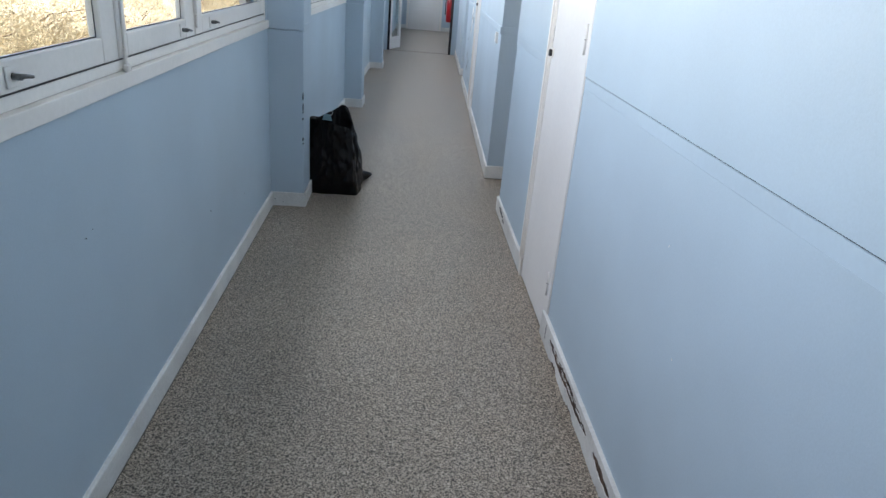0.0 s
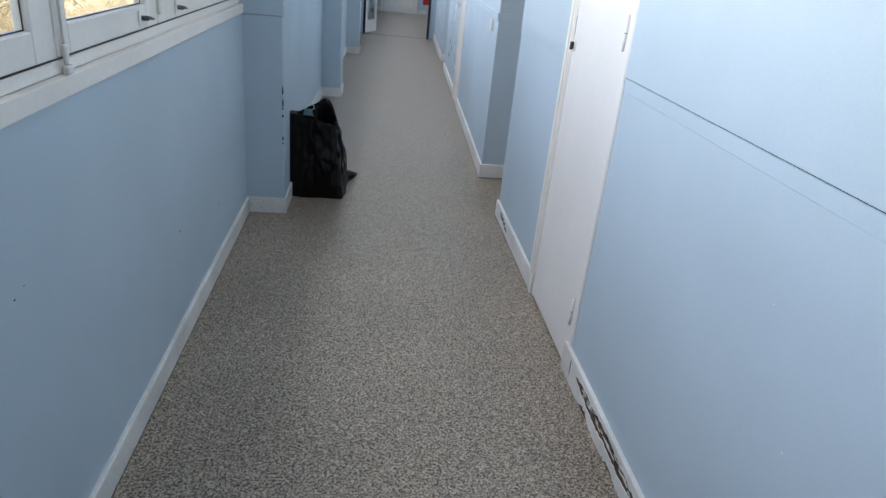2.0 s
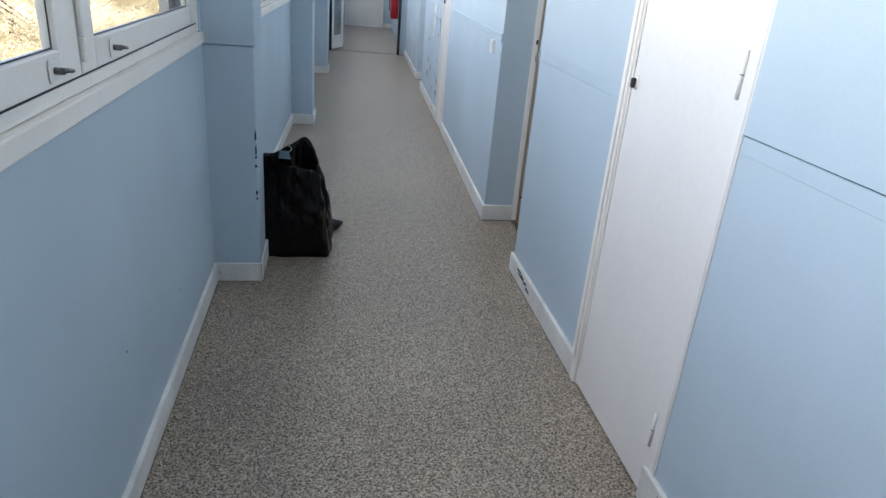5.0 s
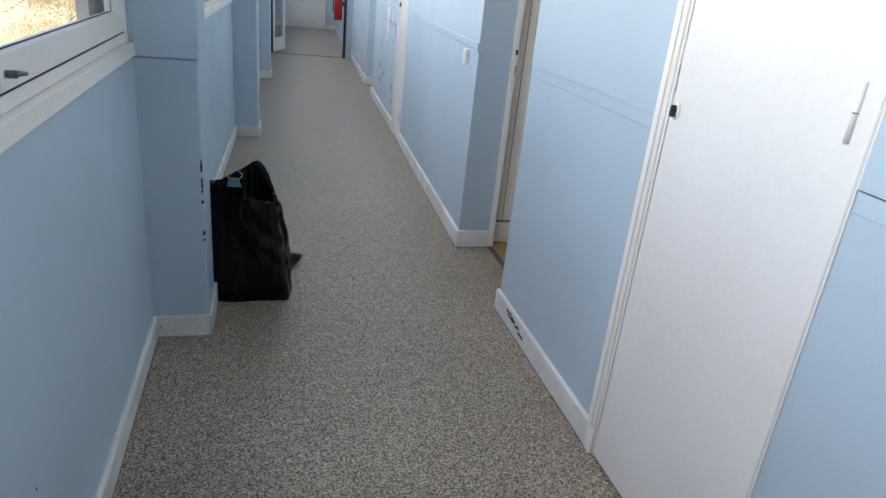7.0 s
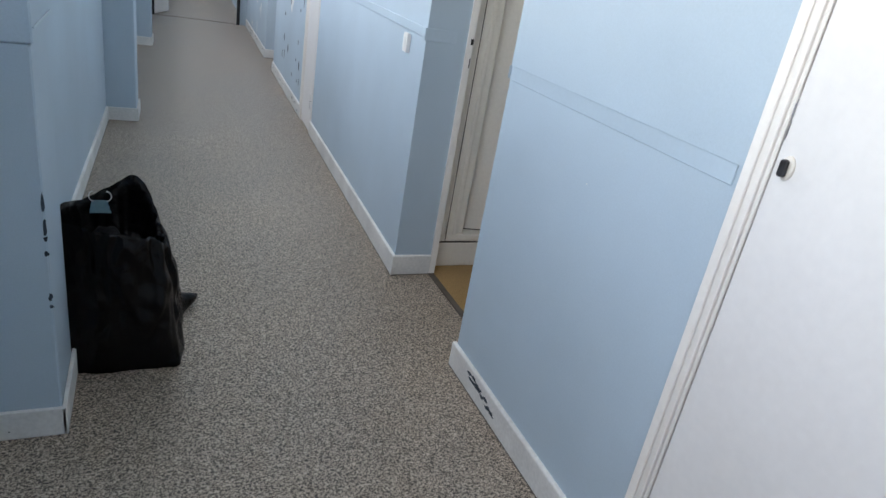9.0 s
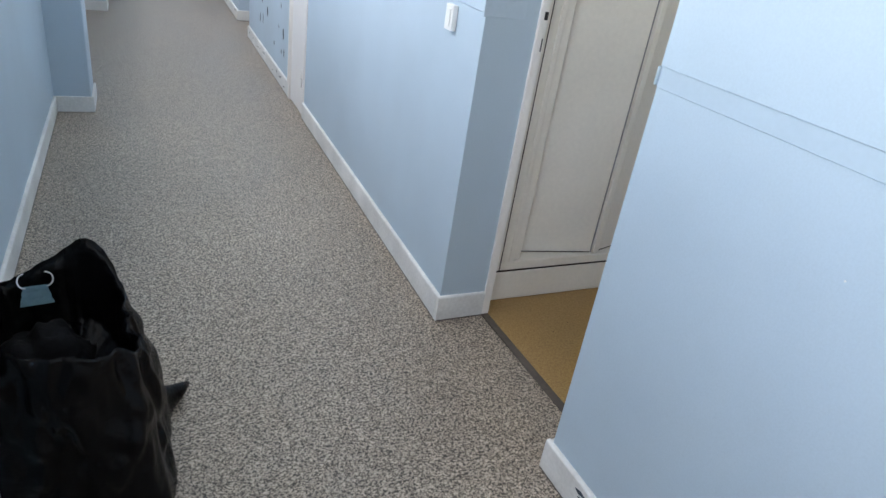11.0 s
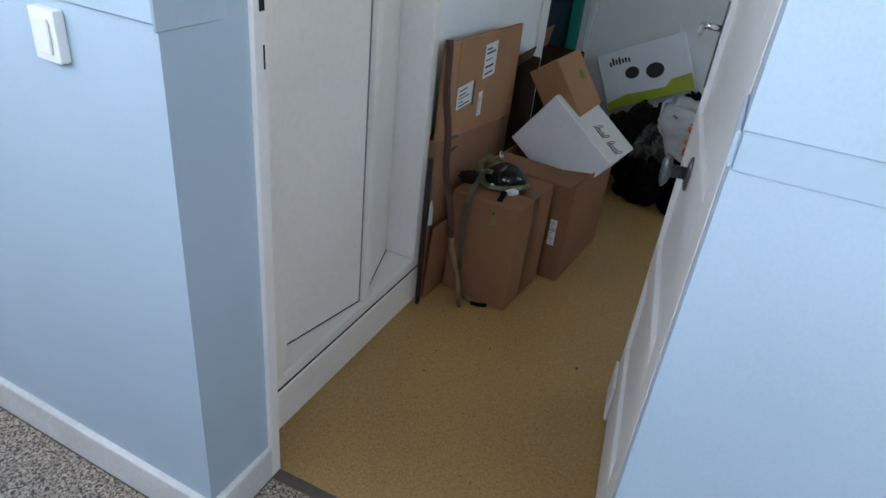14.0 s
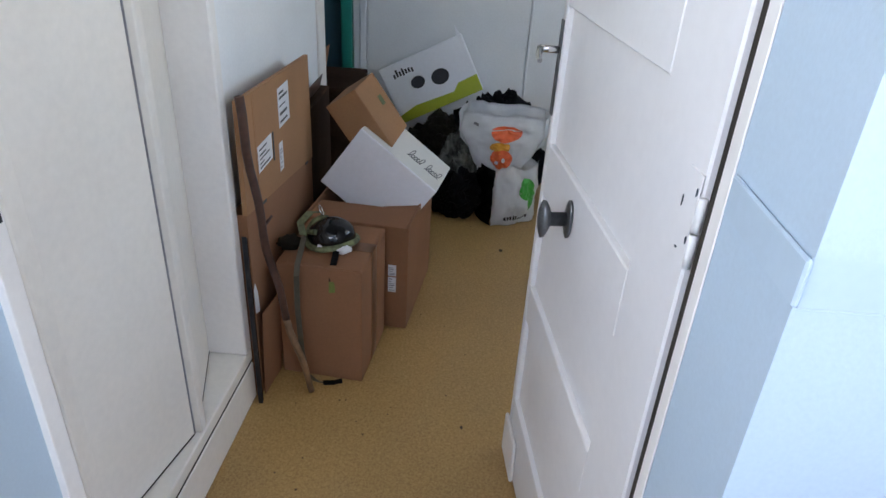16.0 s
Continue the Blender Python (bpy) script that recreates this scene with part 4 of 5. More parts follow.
def carton(name, m, sx, sy, sz, material, label, open_top=False, tape=True, seam=True):
    """A cardboard box: body panels with soft edges, flaps and a tape strip."""
    c = thing(name, m, label, "cardboard box", "cardboard boxes")
    w = 0.005
    if open_top:
        for r in ((0, w, 0, sy, 0, sz), (sx - w, sx, 0, sy, 0, sz), (w, sx - w, 0, w, 0, sz), (w, sx - w, sy - w, sy, 0, sz)):
            part("side_panel", boxes(r, bevel=0.0015), material, c)
        part("base", boxes((w, sx - w, w, sy - w, 0, w), bevel=0.0015), material, c)
        part("flap", boxes((0.004, 0.15, 0.012, sy - 0.012, -0.004, 0.0), bevel=0.001), material, c, m=pose(0, 0, sz, 0, 3, 0))
        part("flap", boxes((0.012, sx - 0.012, 0.004, 0.13, -0.004, 0.0), bevel=0.001), material, c, m=pose(0, 0, sz - 0.006, -10, 0, 0))
    else:
        part("body", boxes((0, sx, 0, sy, 0, sz), bevel=0.004, seg=2), material, c)
        part("flap", boxes((0.002, sx / 2 - 0.001, 0.002, sy - 0.002, sz + 0.0005, sz + 0.004), bevel=0.001), material, c)
        part("flap", boxes((sx / 2 + 0.001, sx - 0.002, 0.002, sy - 0.002, sz + 0.0005, sz + 0.004), bevel=0.001), material, c)
        if tape:
            part("tape", boxes((sx / 2 - 0.025, sx / 2 + 0.025, -0.0012, sy * 0.98, sz + 0.0045, sz + 0.0053), (sx / 2 - 0.025, sx / 2 + 0.025, -0.0014, -0.0004, sz * 0.02, sz + 0.0053)), TAPE, c, "brown packing tape")
    return c


def bars(parent, m, rows, material=INK, name="print"):
    """Unreadable print as plain bars: x, y, width, height on the plane of m."""
    bm = bmesh.new()
    for x, y, w, h in rows:
        join(bm, boxes((x, x + w, y, y + h, 0, 0.0006)), m)
    return part(name, bm, material, parent)


def label(parent, m, w, h, seed, name="label"):
    r = random.Random(seed)
    lb = part(name, boxes((0, w, 0, h, 0, 0.0008)), PAPER, parent, "white printed label", m)
    rows, y = [], 0.1 * h
    while y < 0.85 * h:
        k = r.uniform(0.03, 0.07) * h
        rows.append((0.1 * w, y, r.uniform(0.3, 0.8) * w, k))
        y += k + r.uniform(0.06, 0.16) * h
    bars(lb, pose(0, 0, 0.0009), rows, r.choice((INK, GREYINK)))
    return lb


def signature(parent, m, w, h):
    """A looping pen stroke that stands for unreadable handwriting."""
    bm = bmesh.new()
    for x0, n, tall in ((0.0, 5, 1.0), (0.56, 5, 0.9)):
        pts = []
        for q in range(n * 10 + 1):
            u = q / (n * 10)
            up = tall if u < 0.22 else 0.45 + 0.4 * (u > 0.72)
            pts.append((w * (x0 + 0.42 * u + 0.055 * math.sin(2 * math.pi * n * u) + 0.09 * up * (0.5 - 0.5 * math.cos(2 * math.pi * n * u))), h * up * (0.5 - 0.5 * math.cos(2 * math.pi * n * u)), 0.0004))
        join(bm, tube(pts, 0.0014, 5), m)
    return part("handwriting", bm, INK, parent, "black handwritten print")


FACE_FRONT = Matrix(((0, 0, -1, 0), (-1, 0, 0, 0), (0, 1, 0, 0), (0, 0, 0, 1)))    # plane facing -x, reading direction -y
FACE_SIDE = Matrix(((1, 0, 0, 0), (0, 0, -1, 0), (0, 1, 0, 0), (0, 0, 0, 1)))      # plane facing -y, reading direction +x

boxa = carton("cardboard_box", pose(1.775, 5.022, 0, 0, 0, -6), 0.270, 0.242, 0.376, CARD, "brown cardboard box standing on the floor")
boxb = carton("cardboard_box", pose(2.060, 4.925, 0, 0, 0, -6), 0.41, 0.34, 0.375, CARD, "larger brown cardboard box, open, holding a white box", open_top=True)
label(boxb, Matrix.Translation((-0.0005, 0.062, 0.14)) @ FACE_FRONT, 0.026, 0.055, 1)
label(boxb, Matrix.Translation((-0.0005, 0.062, 0.20)) @ FACE_FRONT, 0.026, 0.040, 2)

# white box lying tilted in the open one
T = Vector((2.292, 5.111, 0.606))
wr_, wn_ = Vector((-0.16, -0.80, -0.58)).normalized(), Vector((0.985, -0.13, -0.05)).normalized()
wl_ = wn_.cross(wr_)
wr_ = wl_.cross(wn_)
wm = frame_of(T + wl_.normalized() * 0.245, -wl_, wr_, wn_)
wb = thing("white_box", wm, "white printed carton tipped into an open cardboard box", "carton", "cardboard boxes")
part("body", boxes((0, 0.245, 0, 0.318, 0, 0.26), bevel=0.003), WHITECARD, wb)
part("print_panel", boxes((0.2455, 0.2462, 0.003, 0.315, 0.004, 0.256)), CREAMCARD, wb, "cream printed side")
signature(wb, Matrix(((0, 0, 1, 0.2463), (1, 0, 0, 0.165), (0, 1, 0, 0.085), (0, 0, 0, 1))), 0.135, 0.075)

# small tan box on top of the others
M3 = Vector((2.325, 5.138, 0.722))
b3 = Vector((0.99, -0.132, 0.05)).normalized()
b2 = Vector((-0.035, -0.576, -0.817))
b2 = (b2 - b3 * b2.dot(b3)).normalized()
b1 = b2.cross(b3)
bm_ = frame_of(M3 - b1 * 0.122, b1, b2, b3)
tb = thing("small_box", bm_, "small tan cardboard box balanced on the pile", "cardboard box", "cardboard boxes")
part("body", boxes((0, 0.122, 0, 0.220, 0, 0.20), bevel=0.003, seg=2), CARD2, tb)
part("tape", boxes((0.1223, 0.123, 0.002, 0.218, 0.004, 0.034)), CARD2, tb, "strip of packing tape along the edge")
part("green_mark", boxes((0.1223, 0.1229, 0.070, 0.105, 0.120, 0.150)), FADEDGREEN, tb, "small green printed mark")

# large folded cartons leaning on the wall
low = thing("cardboard_box", pose(1.700, 5.294, 0.0), "wide brown cardboard box folded flat, under another", "cardboard box", "cardboard boxes")
part("body", plate([(0.0, 0.0), (0.655, 0.0), (0.655, 0.472), (0.0, 0.562)], 0.046, Matrix.Translation((0, 0.046, 0)) @ FACE_SIDE), CARD, low)
part("torn_flap", boxes((0.0, 0.12, -0.003, 0.0, 0.0, 0.28), bevel=0.001), CARD, low, m=pose(-0.012, -0.006, 0.0, 3, 0, -6))
lean = thing("cardboard_box", pose(1.690, 5.288, 0.0), "wide tan flattened cardboard box with shipping labels", "cardboard box", "cardboard boxes")
part("body", plate([(0.0, 0.566), (0.655, 0.476), (0.650, 0.818), (0.004, 0.852)], 0.012, Matrix.Translation((0, 0.012, 0)) @ FACE_SIDE), CARD2, lean)
part("fold", boxes((0.098, 0.106, -0.0014, -0.0002, 0.56, 0.842)), CARD2, lean, "rubbed crease of the flap")
part("fold_shadow", boxes((0.1062, 0.1085, -0.0010, -0.0002, 0.56, 0.842)), CARD, lean)
part("hand_hole", plate([(0.236, 0.622), (0.247, 0.619), (0.2475, 0.700), (0.238, 0.703)], 0.0012, Matrix.Translation((0, -0.0002, 0)) @ FACE_SIDE), INK, lean, "dark hand hole")
for x, z, w in ((0.100, 0.550, 0.050), (0.560, 0.487, 0.030)):
    part("fold_gap", boxes((0.0, w, -0.0016, -0.0003, -0.004, 0.004)), INK, lean, "dark slot at the fold", pose(x, 0, z, 0, 8, 0))
label(lean, Matrix.Translation((0.305, -0.0005, 0.690)) @ FACE_SIDE, 0.105, 0.110, 5)
label(lean, Matrix.Translation((0.108, -0.0012, 0.635)) @ FACE_SIDE, 0.118, 0.070, 6)
label(lean, Matrix.Translation((0.290, -0.0005, 0.568)) @ FACE_SIDE, 0.034, 0.082, 7)
# body colour includes the black shade of the gap it stands in
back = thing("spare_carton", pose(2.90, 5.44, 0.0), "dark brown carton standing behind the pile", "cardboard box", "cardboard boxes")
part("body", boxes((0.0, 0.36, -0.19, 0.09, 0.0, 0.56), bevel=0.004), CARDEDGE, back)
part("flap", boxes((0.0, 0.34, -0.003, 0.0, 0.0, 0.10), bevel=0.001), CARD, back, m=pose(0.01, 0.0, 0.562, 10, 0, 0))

# added carton; its dark body stands in for shade behind the white box
dark = thing("gap_filler_carton", pose(2.345, 5.300, 0.0), "dark brown carton added to fill the shaded gap behind the pile", "cardboard box", "cardboard boxes")
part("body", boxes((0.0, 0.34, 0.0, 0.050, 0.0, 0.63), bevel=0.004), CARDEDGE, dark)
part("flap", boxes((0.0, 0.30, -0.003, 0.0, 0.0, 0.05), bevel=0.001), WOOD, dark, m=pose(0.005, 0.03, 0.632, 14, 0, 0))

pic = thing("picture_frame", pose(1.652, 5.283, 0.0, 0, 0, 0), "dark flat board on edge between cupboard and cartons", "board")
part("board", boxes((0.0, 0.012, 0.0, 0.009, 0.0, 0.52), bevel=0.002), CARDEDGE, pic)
part("edge", boxes((-0.004, -0.0005, -0.002, 0.010, 0.0, 0.53), bevel=0.001), DARKMETAL, pic, "dark metal edge")
part("torn_label", plate([(0, 0), (0.030, -0.012), (0.026, 0.05), (0.012, 0.085), (0.0, 0.07)], 0.001, Matrix.Translation((0.006, -0.0042, 0.30)) @ FACE_SIDE), PAPER, pic, "torn white label")

st = thing("walking_stick", Matrix(), "brown wooden stick leaning against the folded carton", "stick")
a, b = Vector((1.716, 5.156, 0.0)), Vector((1.672, 5.276, 0.87))


def along(k):
    """A place on the stick, k from foot to top, with its slight bow and knots."""
    return a + (b - a) * k + Vector((-0.004, 0.022, 0)) * math.sin(math.pi * k) + Vector((0.003 * math.sin(k * 19), 0.003 * math.cos(k * 23), 0.001))


part("upper_shaft", tube([along(0.30 + 0.70 * k / 14) for k in range(15)], 0.0098, 10, 0.011), WOOD, st)
part("lower_shaft", tube([along(0.30 * k / 6) for k in range(7)], 0.0085, 10, 0.0097), PALEWOOD, st, "pale bare lower end")
part("twig", tube([along(0.62), along(0.64) + Vector((0.022, -0.02, 0.008))], 0.005, 8, 0.003), WOOD, st)

# goggles on the first box
gg = thing("goggles", pose(1.922, 5.133, 0.3818, 0, 0, 10), "black glossy goggles with camouflage strap on a box", "goggles")
part("lens", blob(0.060, 0.070, 0.046, 0.06, 1.5, 2, 4, 0.35), LENS, gg)
part("rim", join(tube([(0.062 * math.cos(t), 0.073 * math.sin(t), 0.014 + 0.006 * math.sin(2 * t)) for t in [2 * math.pi * k / 32 for k in range(33)]], 0.009, 10),
                 tube([(0.055 * math.cos(t), 0.064 * math.sin(t), 0.050 + 0.008 * math.sin(3 * t)) for t in [radians(10) + radians(130) * k / 20 for k in range(21)]], 0.008, 8)), CAMO, gg, "camouflage padded rim")
part("white_vent", blob(0.018, 0.024, 0.014, 0.3, 2, 5, 3, 0.3, m=pose(-0.056, -0.034, 0.0)), PAPER, gg, "white plastic vent")
part("white_vent", blob(0.010, 0.010, 0.010, 0.3, 2, 8, 3, 0.3, m=pose(-0.050, 0.030, 0.006)), PAPER, gg, "white plastic vent")
part("ring", tube([(0.035 + 0.016 * math.cos(t), 0.03 + 0.006 * math.sin(t), 0.088 + 0.014 * math.sin(t)) for t in [2 * math.pi * k / 16 for k in range(17)]], 0.002, 6), CHROME, gg, "small metal ring")
part("buckle", blob(0.026, 0.034, 0.020, 0.5, 2.5, 4, 3, 0.3, m=pose(-0.02, 0.115, 0.0)), DARKCLOTH, gg, "dark strap buckle")
part("strap", ribbon([(-0.055, 0.075, 0.055), (-0.02, 0.085, 0.075), (0.03, 0.06, 0.085), (0.06, 0.03, 0.07)], 0.022, 0.003, (0.3, 1, 0)), CAMO, gg, "camouflage strap over the lens")
part("short_strap", ribbon([(-0.058, -0.015, 0.012), (-0.09, -0.012, 0.004), (-0.122, -0.008, 0.000), (-0.137, -0.006, -0.012), (-0.139, -0.004, -0.045)], 0.018, 0.003, (0.1, 1, 0)), BLACKCLOTH, gg, "short dark strap end")
part("strap_tip", ribbon([(-0.1405, -0.004, -0.046), (-0.1415, -0.003, -0.080)], 0.017, 0.003, (0.1, 1, 0)), OLIVELIME, gg, "olive green strap tip")
part("long_strap", ribbon([(-0.035, 0.075, 0.040), (-0.08, 0.080, 0.025), (-0.125, 0.088, 0.003), (-0.150, 0.090, -0.02), (-0.152, 0.092, -0.12), (-0.154, 0.086, -0.28), (-0.158, 0.075, -0.350), (-0.164, 0.050, -0.372), (-0.166, 0.03, -0.3785)], 0.015, 0.0025, (0.15, 1, 0)), STRAP, gg, "long olive strap hanging to the floor")
part("strap_end", ribbon([(-0.166, 0.03, -0.3780), (-0.167, 0.0, -0.3780), (-0.165, -0.026, -0.374)], 0.017, 0.004, (1, 0.1, 0)), BLACKCLOTH, gg, "black strap end")

# flat printed box leaning on the far door
tv = thing("appliance_box", frame_of((3.49, 5.072, 0.258), (0.02, -0.89, 0.455), (0.14, 0.454, 0.88), (-0.989, 0.05, 0.13)), "white and lime printed flat carton leaning on a door", "carton", "cardboard boxes")
part("body", boxes((-0.045, 0.398, 0.0, 0.285, -0.05, 0.0), bevel=0.003), WHITECARD, tv)
part("lime_band", plate([(-0.044, 0.0), (0.398, 0.0), (0.398, 0.082), (0.300, 0.078), (0.262, 0.046), (0.06, 0.058), (-0.044, 0.035)], 0.0008, pose(0, 0, 0.0004)), LIME, tv, "lime green printed band")
for cx, cy, rr in ((0.115, 0.158, 0.030), (0.228, 0.140, 0.038)):
    part("black_disc", plate([(cx + rr * 1.2 * math.cos(2 * math.pi * k / 20), cy + rr * math.sin(2 * math.pi * k / 20)) for k in range(20)], 0.0008, pose(0, 0, 0.0004)), INK, tv, "printed black disc")
bars(tv, pose(0, 0, 0.0004), [(0.012 + 0.016 * k, 0.218 - (0.004 if k % 3 == 0 else 0), 0.010, 0.022 + 0.014 * (k in (1, 3))) for k in range(7)])
part("torn_flap", plate([(0, 0), (0.02, 0.0), (0.012, 0.05)], 0.003, pose(0.375, 0.2852, -0.004)), WHITECARD, tv)


# heap of bags and clothes before the far door
def heap(name, m, sx, sy, sz, material, label, category, seed, rough=0.24, freq=1.5):
    h = obj(name, blob(sx * 1.08, sy * 1.08, sz * 1.06, rough, freq, seed, 6, 0.25, crease=0.32), material, m)
    return tagged(h, label, category, "heap of bags")


heap("crumpled_coat", pose(3.28, 4.90, 0), 0.18, 0.17, 0.20, DARKCLOTH, "dark olive coat crumpled on the floor", "clothes", 1)
heap("crumpled_coat", pose(3.36, 4.64, 0), 0.17, 0.25, 0.262, BLACKCLOTH, "black coat crumpled behind the shopping bags", "clothes", 2)
heap("plastic_sack", pose(3.10, 4.80, 0.0), 0.13, 0.10, 0.19, CLEARBAG, "crinkled grey clear plastic sack with dark clothes", "plastic bag", 3, 0.28, 1.7)
heap("black_sack", pose(3.00, 4.80, 0), 0.10, 0.12, 0.12, BLACKCLOTH, "small slack black sack on the floor", "plastic bag", 6, 0.26, 1.6)


def shopping_bag(m, w, d, h, label_, seed, dark_side, lean=0.0, taper=0.95):
    """A woven shopping bag with creased sides, side gussets and an uneven open top; front faces -x."""
    b = thing("shopping_bag", m, label_, "shopping bag", "heap of bags")

    def skin(front):
        bm = bmesh.new()
        n, k = 26, 22
        grid = []
        for j in range(k + 1):
            v = j / k
            row = []
            for i in range(n + 1):
                u = i / n
                y = (0.5 - u) * w * (taper + (1 - taper) * min(1, v * 1.5)) * (1 - 0.06 * v * v)
                bulge = 0.30 * d * math.sin(math.pi * u) ** 0.6 * math.sin(math.pi * (0.15 + 0.75 * v))
                wr = 0.020 * noise.noise(Vector((u * 4 + seed, v * 4, 2))) + 0.010 * noise.noise(Vector((u * 13, v * 13 + seed, 6)))
                top = 0.03 * noise.noise(Vector((u * 2.2 + seed, 8, 1))) * v ** 3
                x = (-d / 2 - bulge if front else d / 2) + wr + lean * v
                row.append(bm.verts.new((x, y, max(0.001, v * h + top + 0.3 * wr))))
            grid.append(row)
        for q, s in zip(grid, grid[1:]):
            for i in range(n):
                bm.faces.new((q[i], q[i + 1], s[i + 1], s[i])).smooth = True
        bmesh.ops.solidify(bm, geom=bm.faces[:], thickness=0.002)
        return bm
    front = part("front", skin(True), BAGWHITE, b, "creased white printed front")
    part("rear", skin(False), BAGWHITE, b)
    for s, mt in ((1, dark_side), (-1, BAGWHITE)):
        bm = bmesh.new()
        rows = []
        for j in range(13):
            v = j / 12
            y = s * w / 2 * (taper + (1 - taper) * min(1, v * 1.5)) * (1 - 0.06 * v * v)
            rows.append([bm.verts.new((-d / 2 + d * i / 6 + lean * v, y + s * (0.10 * d * math.sin(math.pi * i / 6) + 0.02 * noise.noise(Vector((i, v * 5, seed)))), max(0.001, v * h * 0.97))) for i in range(7)])
        for q, r_ in zip(rows, rows[1:]):
            for i in range(6):
                bm.faces.new((q[i], q[i + 1], r_[i + 1], r_[i])).smooth = True
        bmesh.ops.solidify(bm, geom=bm.faces[:], thickness=0.002)
        part("gusset", bm, mt, b, "black side gusset" if mt is BAG else "")
    return b, front


def on_front(bm, d, w, h, seed, lean, taper=0.95):
    """Bends a flat print (x across, y up) onto the bulging front of a shopping bag."""
    bmesh.ops.subdivide_edges(bm, edges=bm.edges[:], cuts=2, use_grid_fill=True)
    bmesh.ops.triangulate(bm, faces=[f_ for f_ in bm.faces if len(f_.verts) > 4])
    for vtx in bm.verts:
        u, v, o = min(max(vtx.co.x / w, 0), 1), min(max(vtx.co.y / h, 0), 1), vtx.co.z
        bulge = 0.30 * d * math.sin(math.pi * u) ** 0.6 * math.sin(math.pi * (0.15 + 0.75 * v))
        wr = 0.020 * noise.noise(Vector((u * 4 + seed, v * 4, 2))) + 0.010 * noise.noise(Vector((u * 13, v * 13 + seed, 6)))
        vtx.co = Vector((-d / 2 - bulge + wr + lean * v - 0.004 - o, (0.5 - u) * w * (taper + (1 - taper) * min(1, v * 1.5)) * (1 - 0.06 * v * v), max(0.002, v * h + 0.3 * wr)))
    return bm


def disc(cx, cy, rx, ry, n=18, a0=0.0, a1=2 * math.pi):
    bm = bmesh.new()
    mid = bm.verts.new((cx, cy, 0))
    ring = [bm.verts.new((cx + rx * math.cos(a0 + (a1 - a0) * k / n), cy + ry * math.sin(a0 + (a1 - a0) * k / n), 0)) for k in range(n + 1)]
    for k in range(n):
        bm.faces.new((mid, ring[k], ring[k + 1]))
    return bm


bag1, f1 = shopping_bag(pose(3.000, 4.585, 0, 0, 0, 30), 0.23, 0.15, 0.270, "white shopping bag with a green print and black gusset", 3, BAG)
pr = dict(d=0.15, w=0.23, h=0.270, seed=3, lean=0.0)
part("green_print", join(on_front(disc(0.150, 0.172, 0.045, 0.044), **pr), on_front(disc(0.182, 0.115, 0.030, 0.050), **pr)), GREEN, f1, "round green print")
bm = bmesh.new()
for k in range(9):
    join(bm, on_front(boxes((0.055 + 0.014 * k, 0.064 + 0.014 * k, 0.026, 0.040 + 0.006 * (k in (3, 7)), 0, 0.0005)), **pr))
part("print_line", bm, INK, f1)
bag2, f2 = shopping_bag(pose(3.060, 4.620, 0.235, 0, 0, -6), 0.38, 0.16, 0.225, "crumpled white shopping bag with orange prints, lying on another", 7, BAGWHITE, 0.05, 0.5)
pr = dict(d=0.16, w=0.38, h=0.225, seed=7, lean=0.05, taper=0.5)
part("orange_print", join(on_front(disc(0.215, 0.172, 0.068, 0.046, a0=math.pi, a1=2 * math.pi + 0.01), **pr), on_front(disc(0.215, 0.175, 0.068, 0.014, a0=0, a1=math.pi), **pr)), ORANGE, f2, "orange half-round print")
part("orange_print", on_front(disc(0.205, 0.046, 0.072, 0.044), **pr), ORANGE, f2, "orange round print")
part("amber_print", on_front(disc(0.190, 0.100, 0.052, 0.026), **pr), AMBER, f2, "amber round print")
part("white_spot", join(on_front(bmesh.ops.translate(q := disc(0.175, 0.035, 0.013, 0.012), verts=q.verts, vec=(0, 0, 0.0015)) or q, **pr), on_front(bmesh.ops.translate(q2 := disc(0.220, 0.052, 0.012, 0.010), verts=q2.verts, vec=(0, 0, 0.0015)) or q2, **pr)), PAPER, f2)
part("print_line", on_front(boxes((0.06, 0.085, 0.18, 0.190, 0, 0.0005)), **pr), GREYINK, f2)

# ---- outside the windows ----
structure("ground", boxes((-2500, 2500, -2500, 2500, -0.6, -0.5)), SOIL, "dry ground outside the building", "ground")


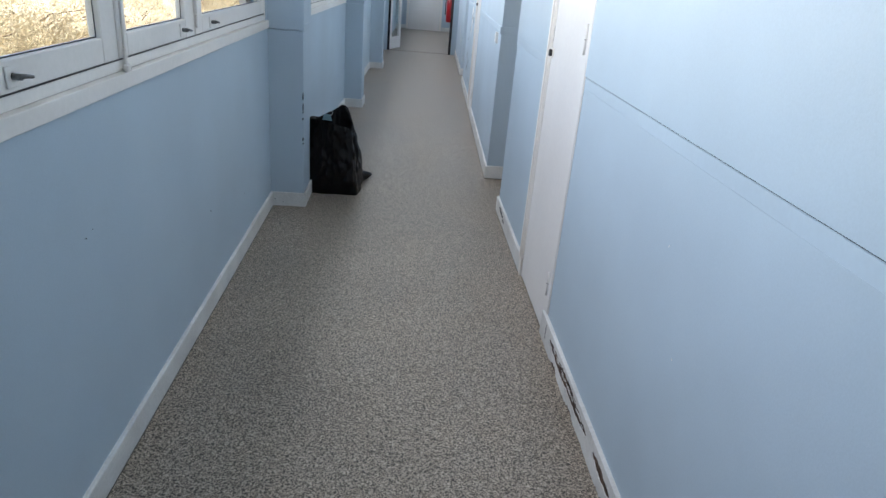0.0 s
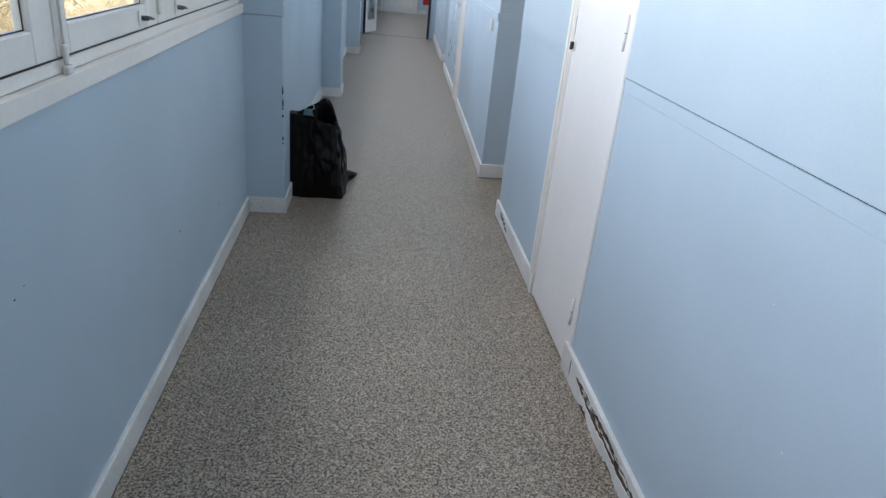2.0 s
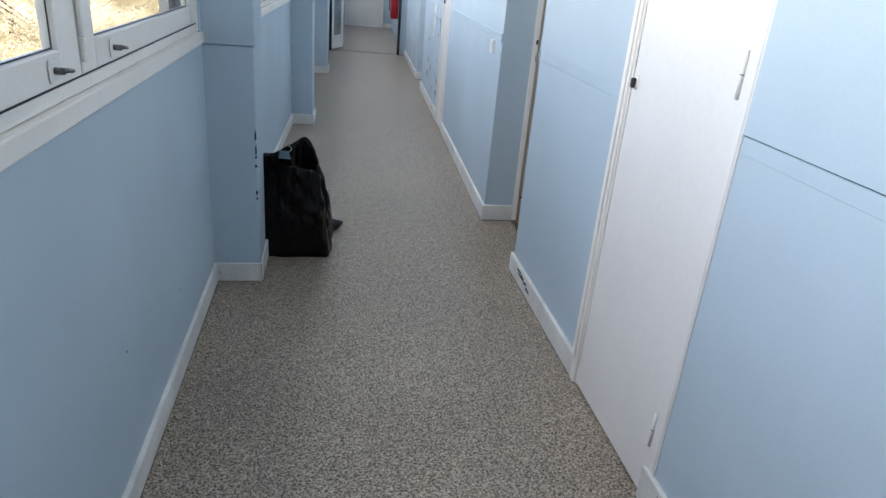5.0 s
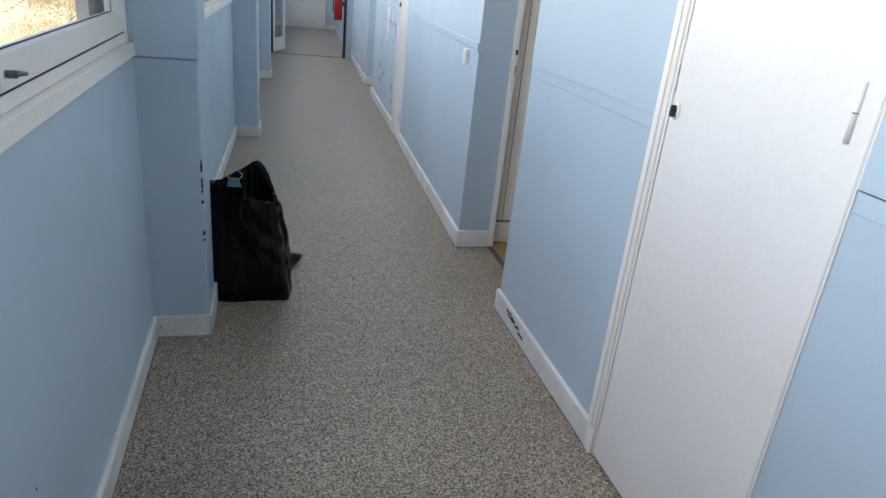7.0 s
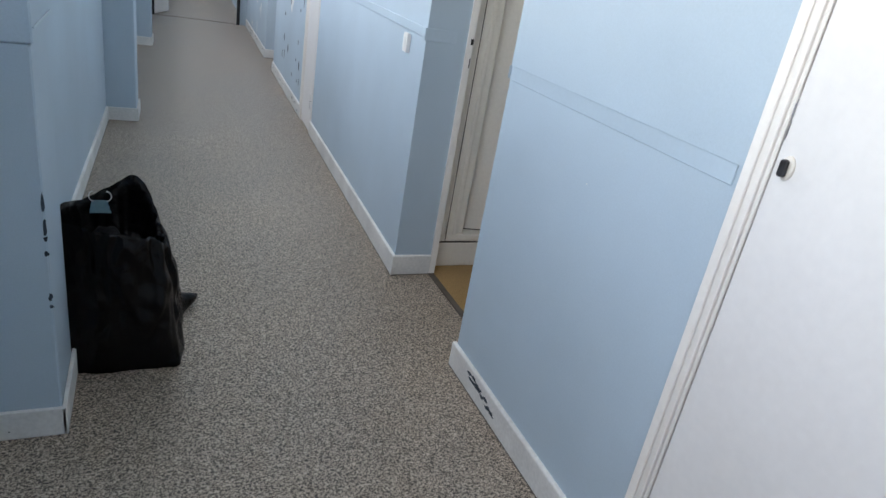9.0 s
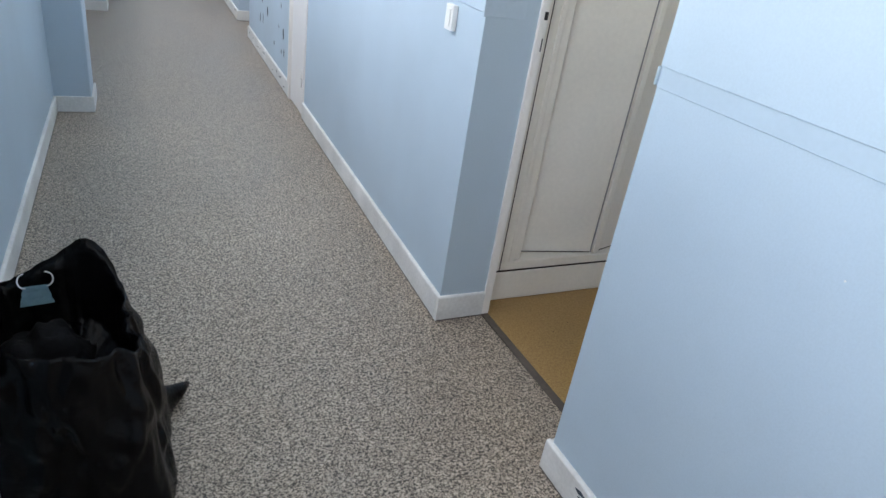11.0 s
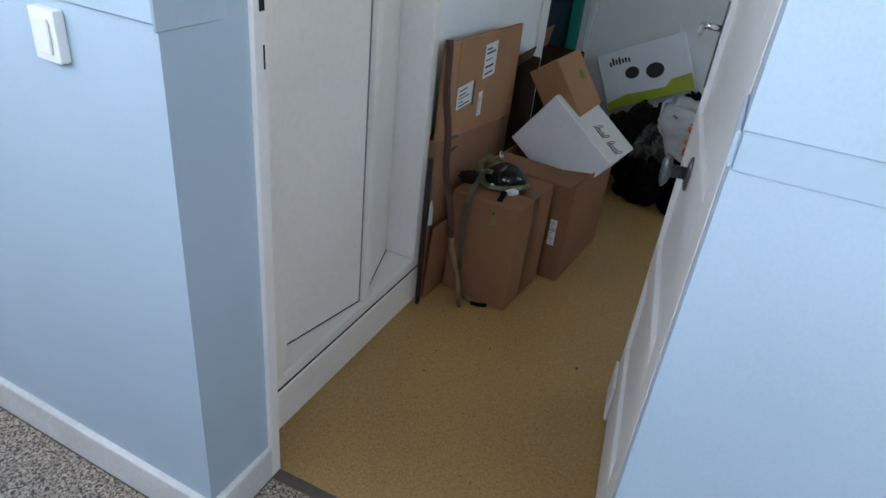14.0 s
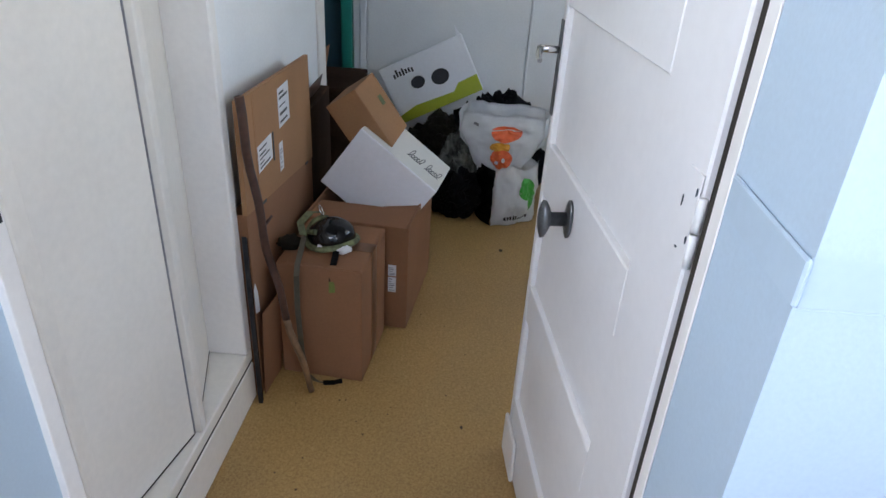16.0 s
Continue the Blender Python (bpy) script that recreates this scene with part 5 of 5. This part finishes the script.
def shrub(seed, height, spread, leaves, material):
    r = random.Random(seed)
    s = thing("shrub", Matrix(), "dense sunlit yellow-green shrub outside the windows", "shrub", "shrubs outside")
    bm = tube([(0, 0, 0), (0.03, 0.02, height * 0.25), (0.0, 0.06, height * 0.5)], 0.05, 8, 0.025)
    for k in range(14):
        t, e = r.uniform(0, 6.28), r.uniform(0.35, 0.95)
        p0 = Vector((0.02, 0.03, height * r.uniform(0.05, 0.45)))
        p2 = Vector((math.cos(t) * spread * 0.75, math.sin(t) * spread * 0.75, height * e))
        join(bm, tube([p0, (p0 + p2) / 2 + Vector((0, 0, 0.12)), p2], 0.018, 6, 0.004))
    part("trunk", bm, BARK, s)
    centres = []
    for k in range(110):
        t, q = r.uniform(0, 6.28), r.random() ** 0.5
        z = height * (0.12 + 0.85 * r.random() * (1 - 0.45 * q * q))
        centres.append((Vector((math.cos(t) * q * spread, math.sin(t) * q * spread, z)), r.uniform(0.10, 0.30)))
    verts, faces = [], []
    for k in range(leaves):
        c, rad = centres[r.randrange(len(centres))]
        d = Vector((r.gauss(0, 1), r.gauss(0, 1), r.gauss(0, 0.8))).normalized() * rad * r.uniform(0.5, 1.1)
        a = Vector((r.gauss(0, 1), r.gauss(0, 1), r.gauss(0, 1))).normalized()
        b = a.orthogonal().normalized()
        ln, wd = r.uniform(0.009, 0.022), r.uniform(0.003, 0.007)
        p, i = c + d, len(verts)
        verts += [p - a * ln, p + b * wd, p + a * ln, p - b * wd]
        faces.append((i, i + 1, i + 2, i + 3))
    me = bpy.data.meshes.new("crown")
    me.from_pydata(verts, [], faces)
    me.materials.append(material)
    cr = new("crown", me)
    cr.parent = s
    tagged(cr, "many small narrow leaves", kind="stuff")
    return s


protos = [shrub(11, 1.7, 1.5, 80000, LEAF), shrub(12, 1.5, 1.6, 80000, DRYLEAF)]
r = random.Random(21)
spots = [(-3.2, -1.0), (-4.6, 0.6), (-3.0, 1.8), (-5.2, 2.6), (-3.3, 3.9), (-4.9, 4.9), (-3.0, 6.0), (-5.0, 7.2), (-3.3, 8.2), (-4.6, 9.6), (-2.9, 10.6), (-5.2, 11.6), (-3.3, 13.0), (-5.0, 14.4), (-3.0, 15.6), (-6.8, 3.5), (-6.8, 6.2), (-6.9, 9.2), (-7.0, 12.2), (-6.9, 15.5), (-3.5, 18.2), (-6.2, 18.5)]
for i, (x, y) in enumerate(spots):
    m = pose(x - 1.6, y * 1.15, -0.5, 0, 0, r.uniform(0, 360))
    k = protos[i % 2]
    if i < 2:
        k.matrix_world = m
    else:
        copy_thing(k, m)
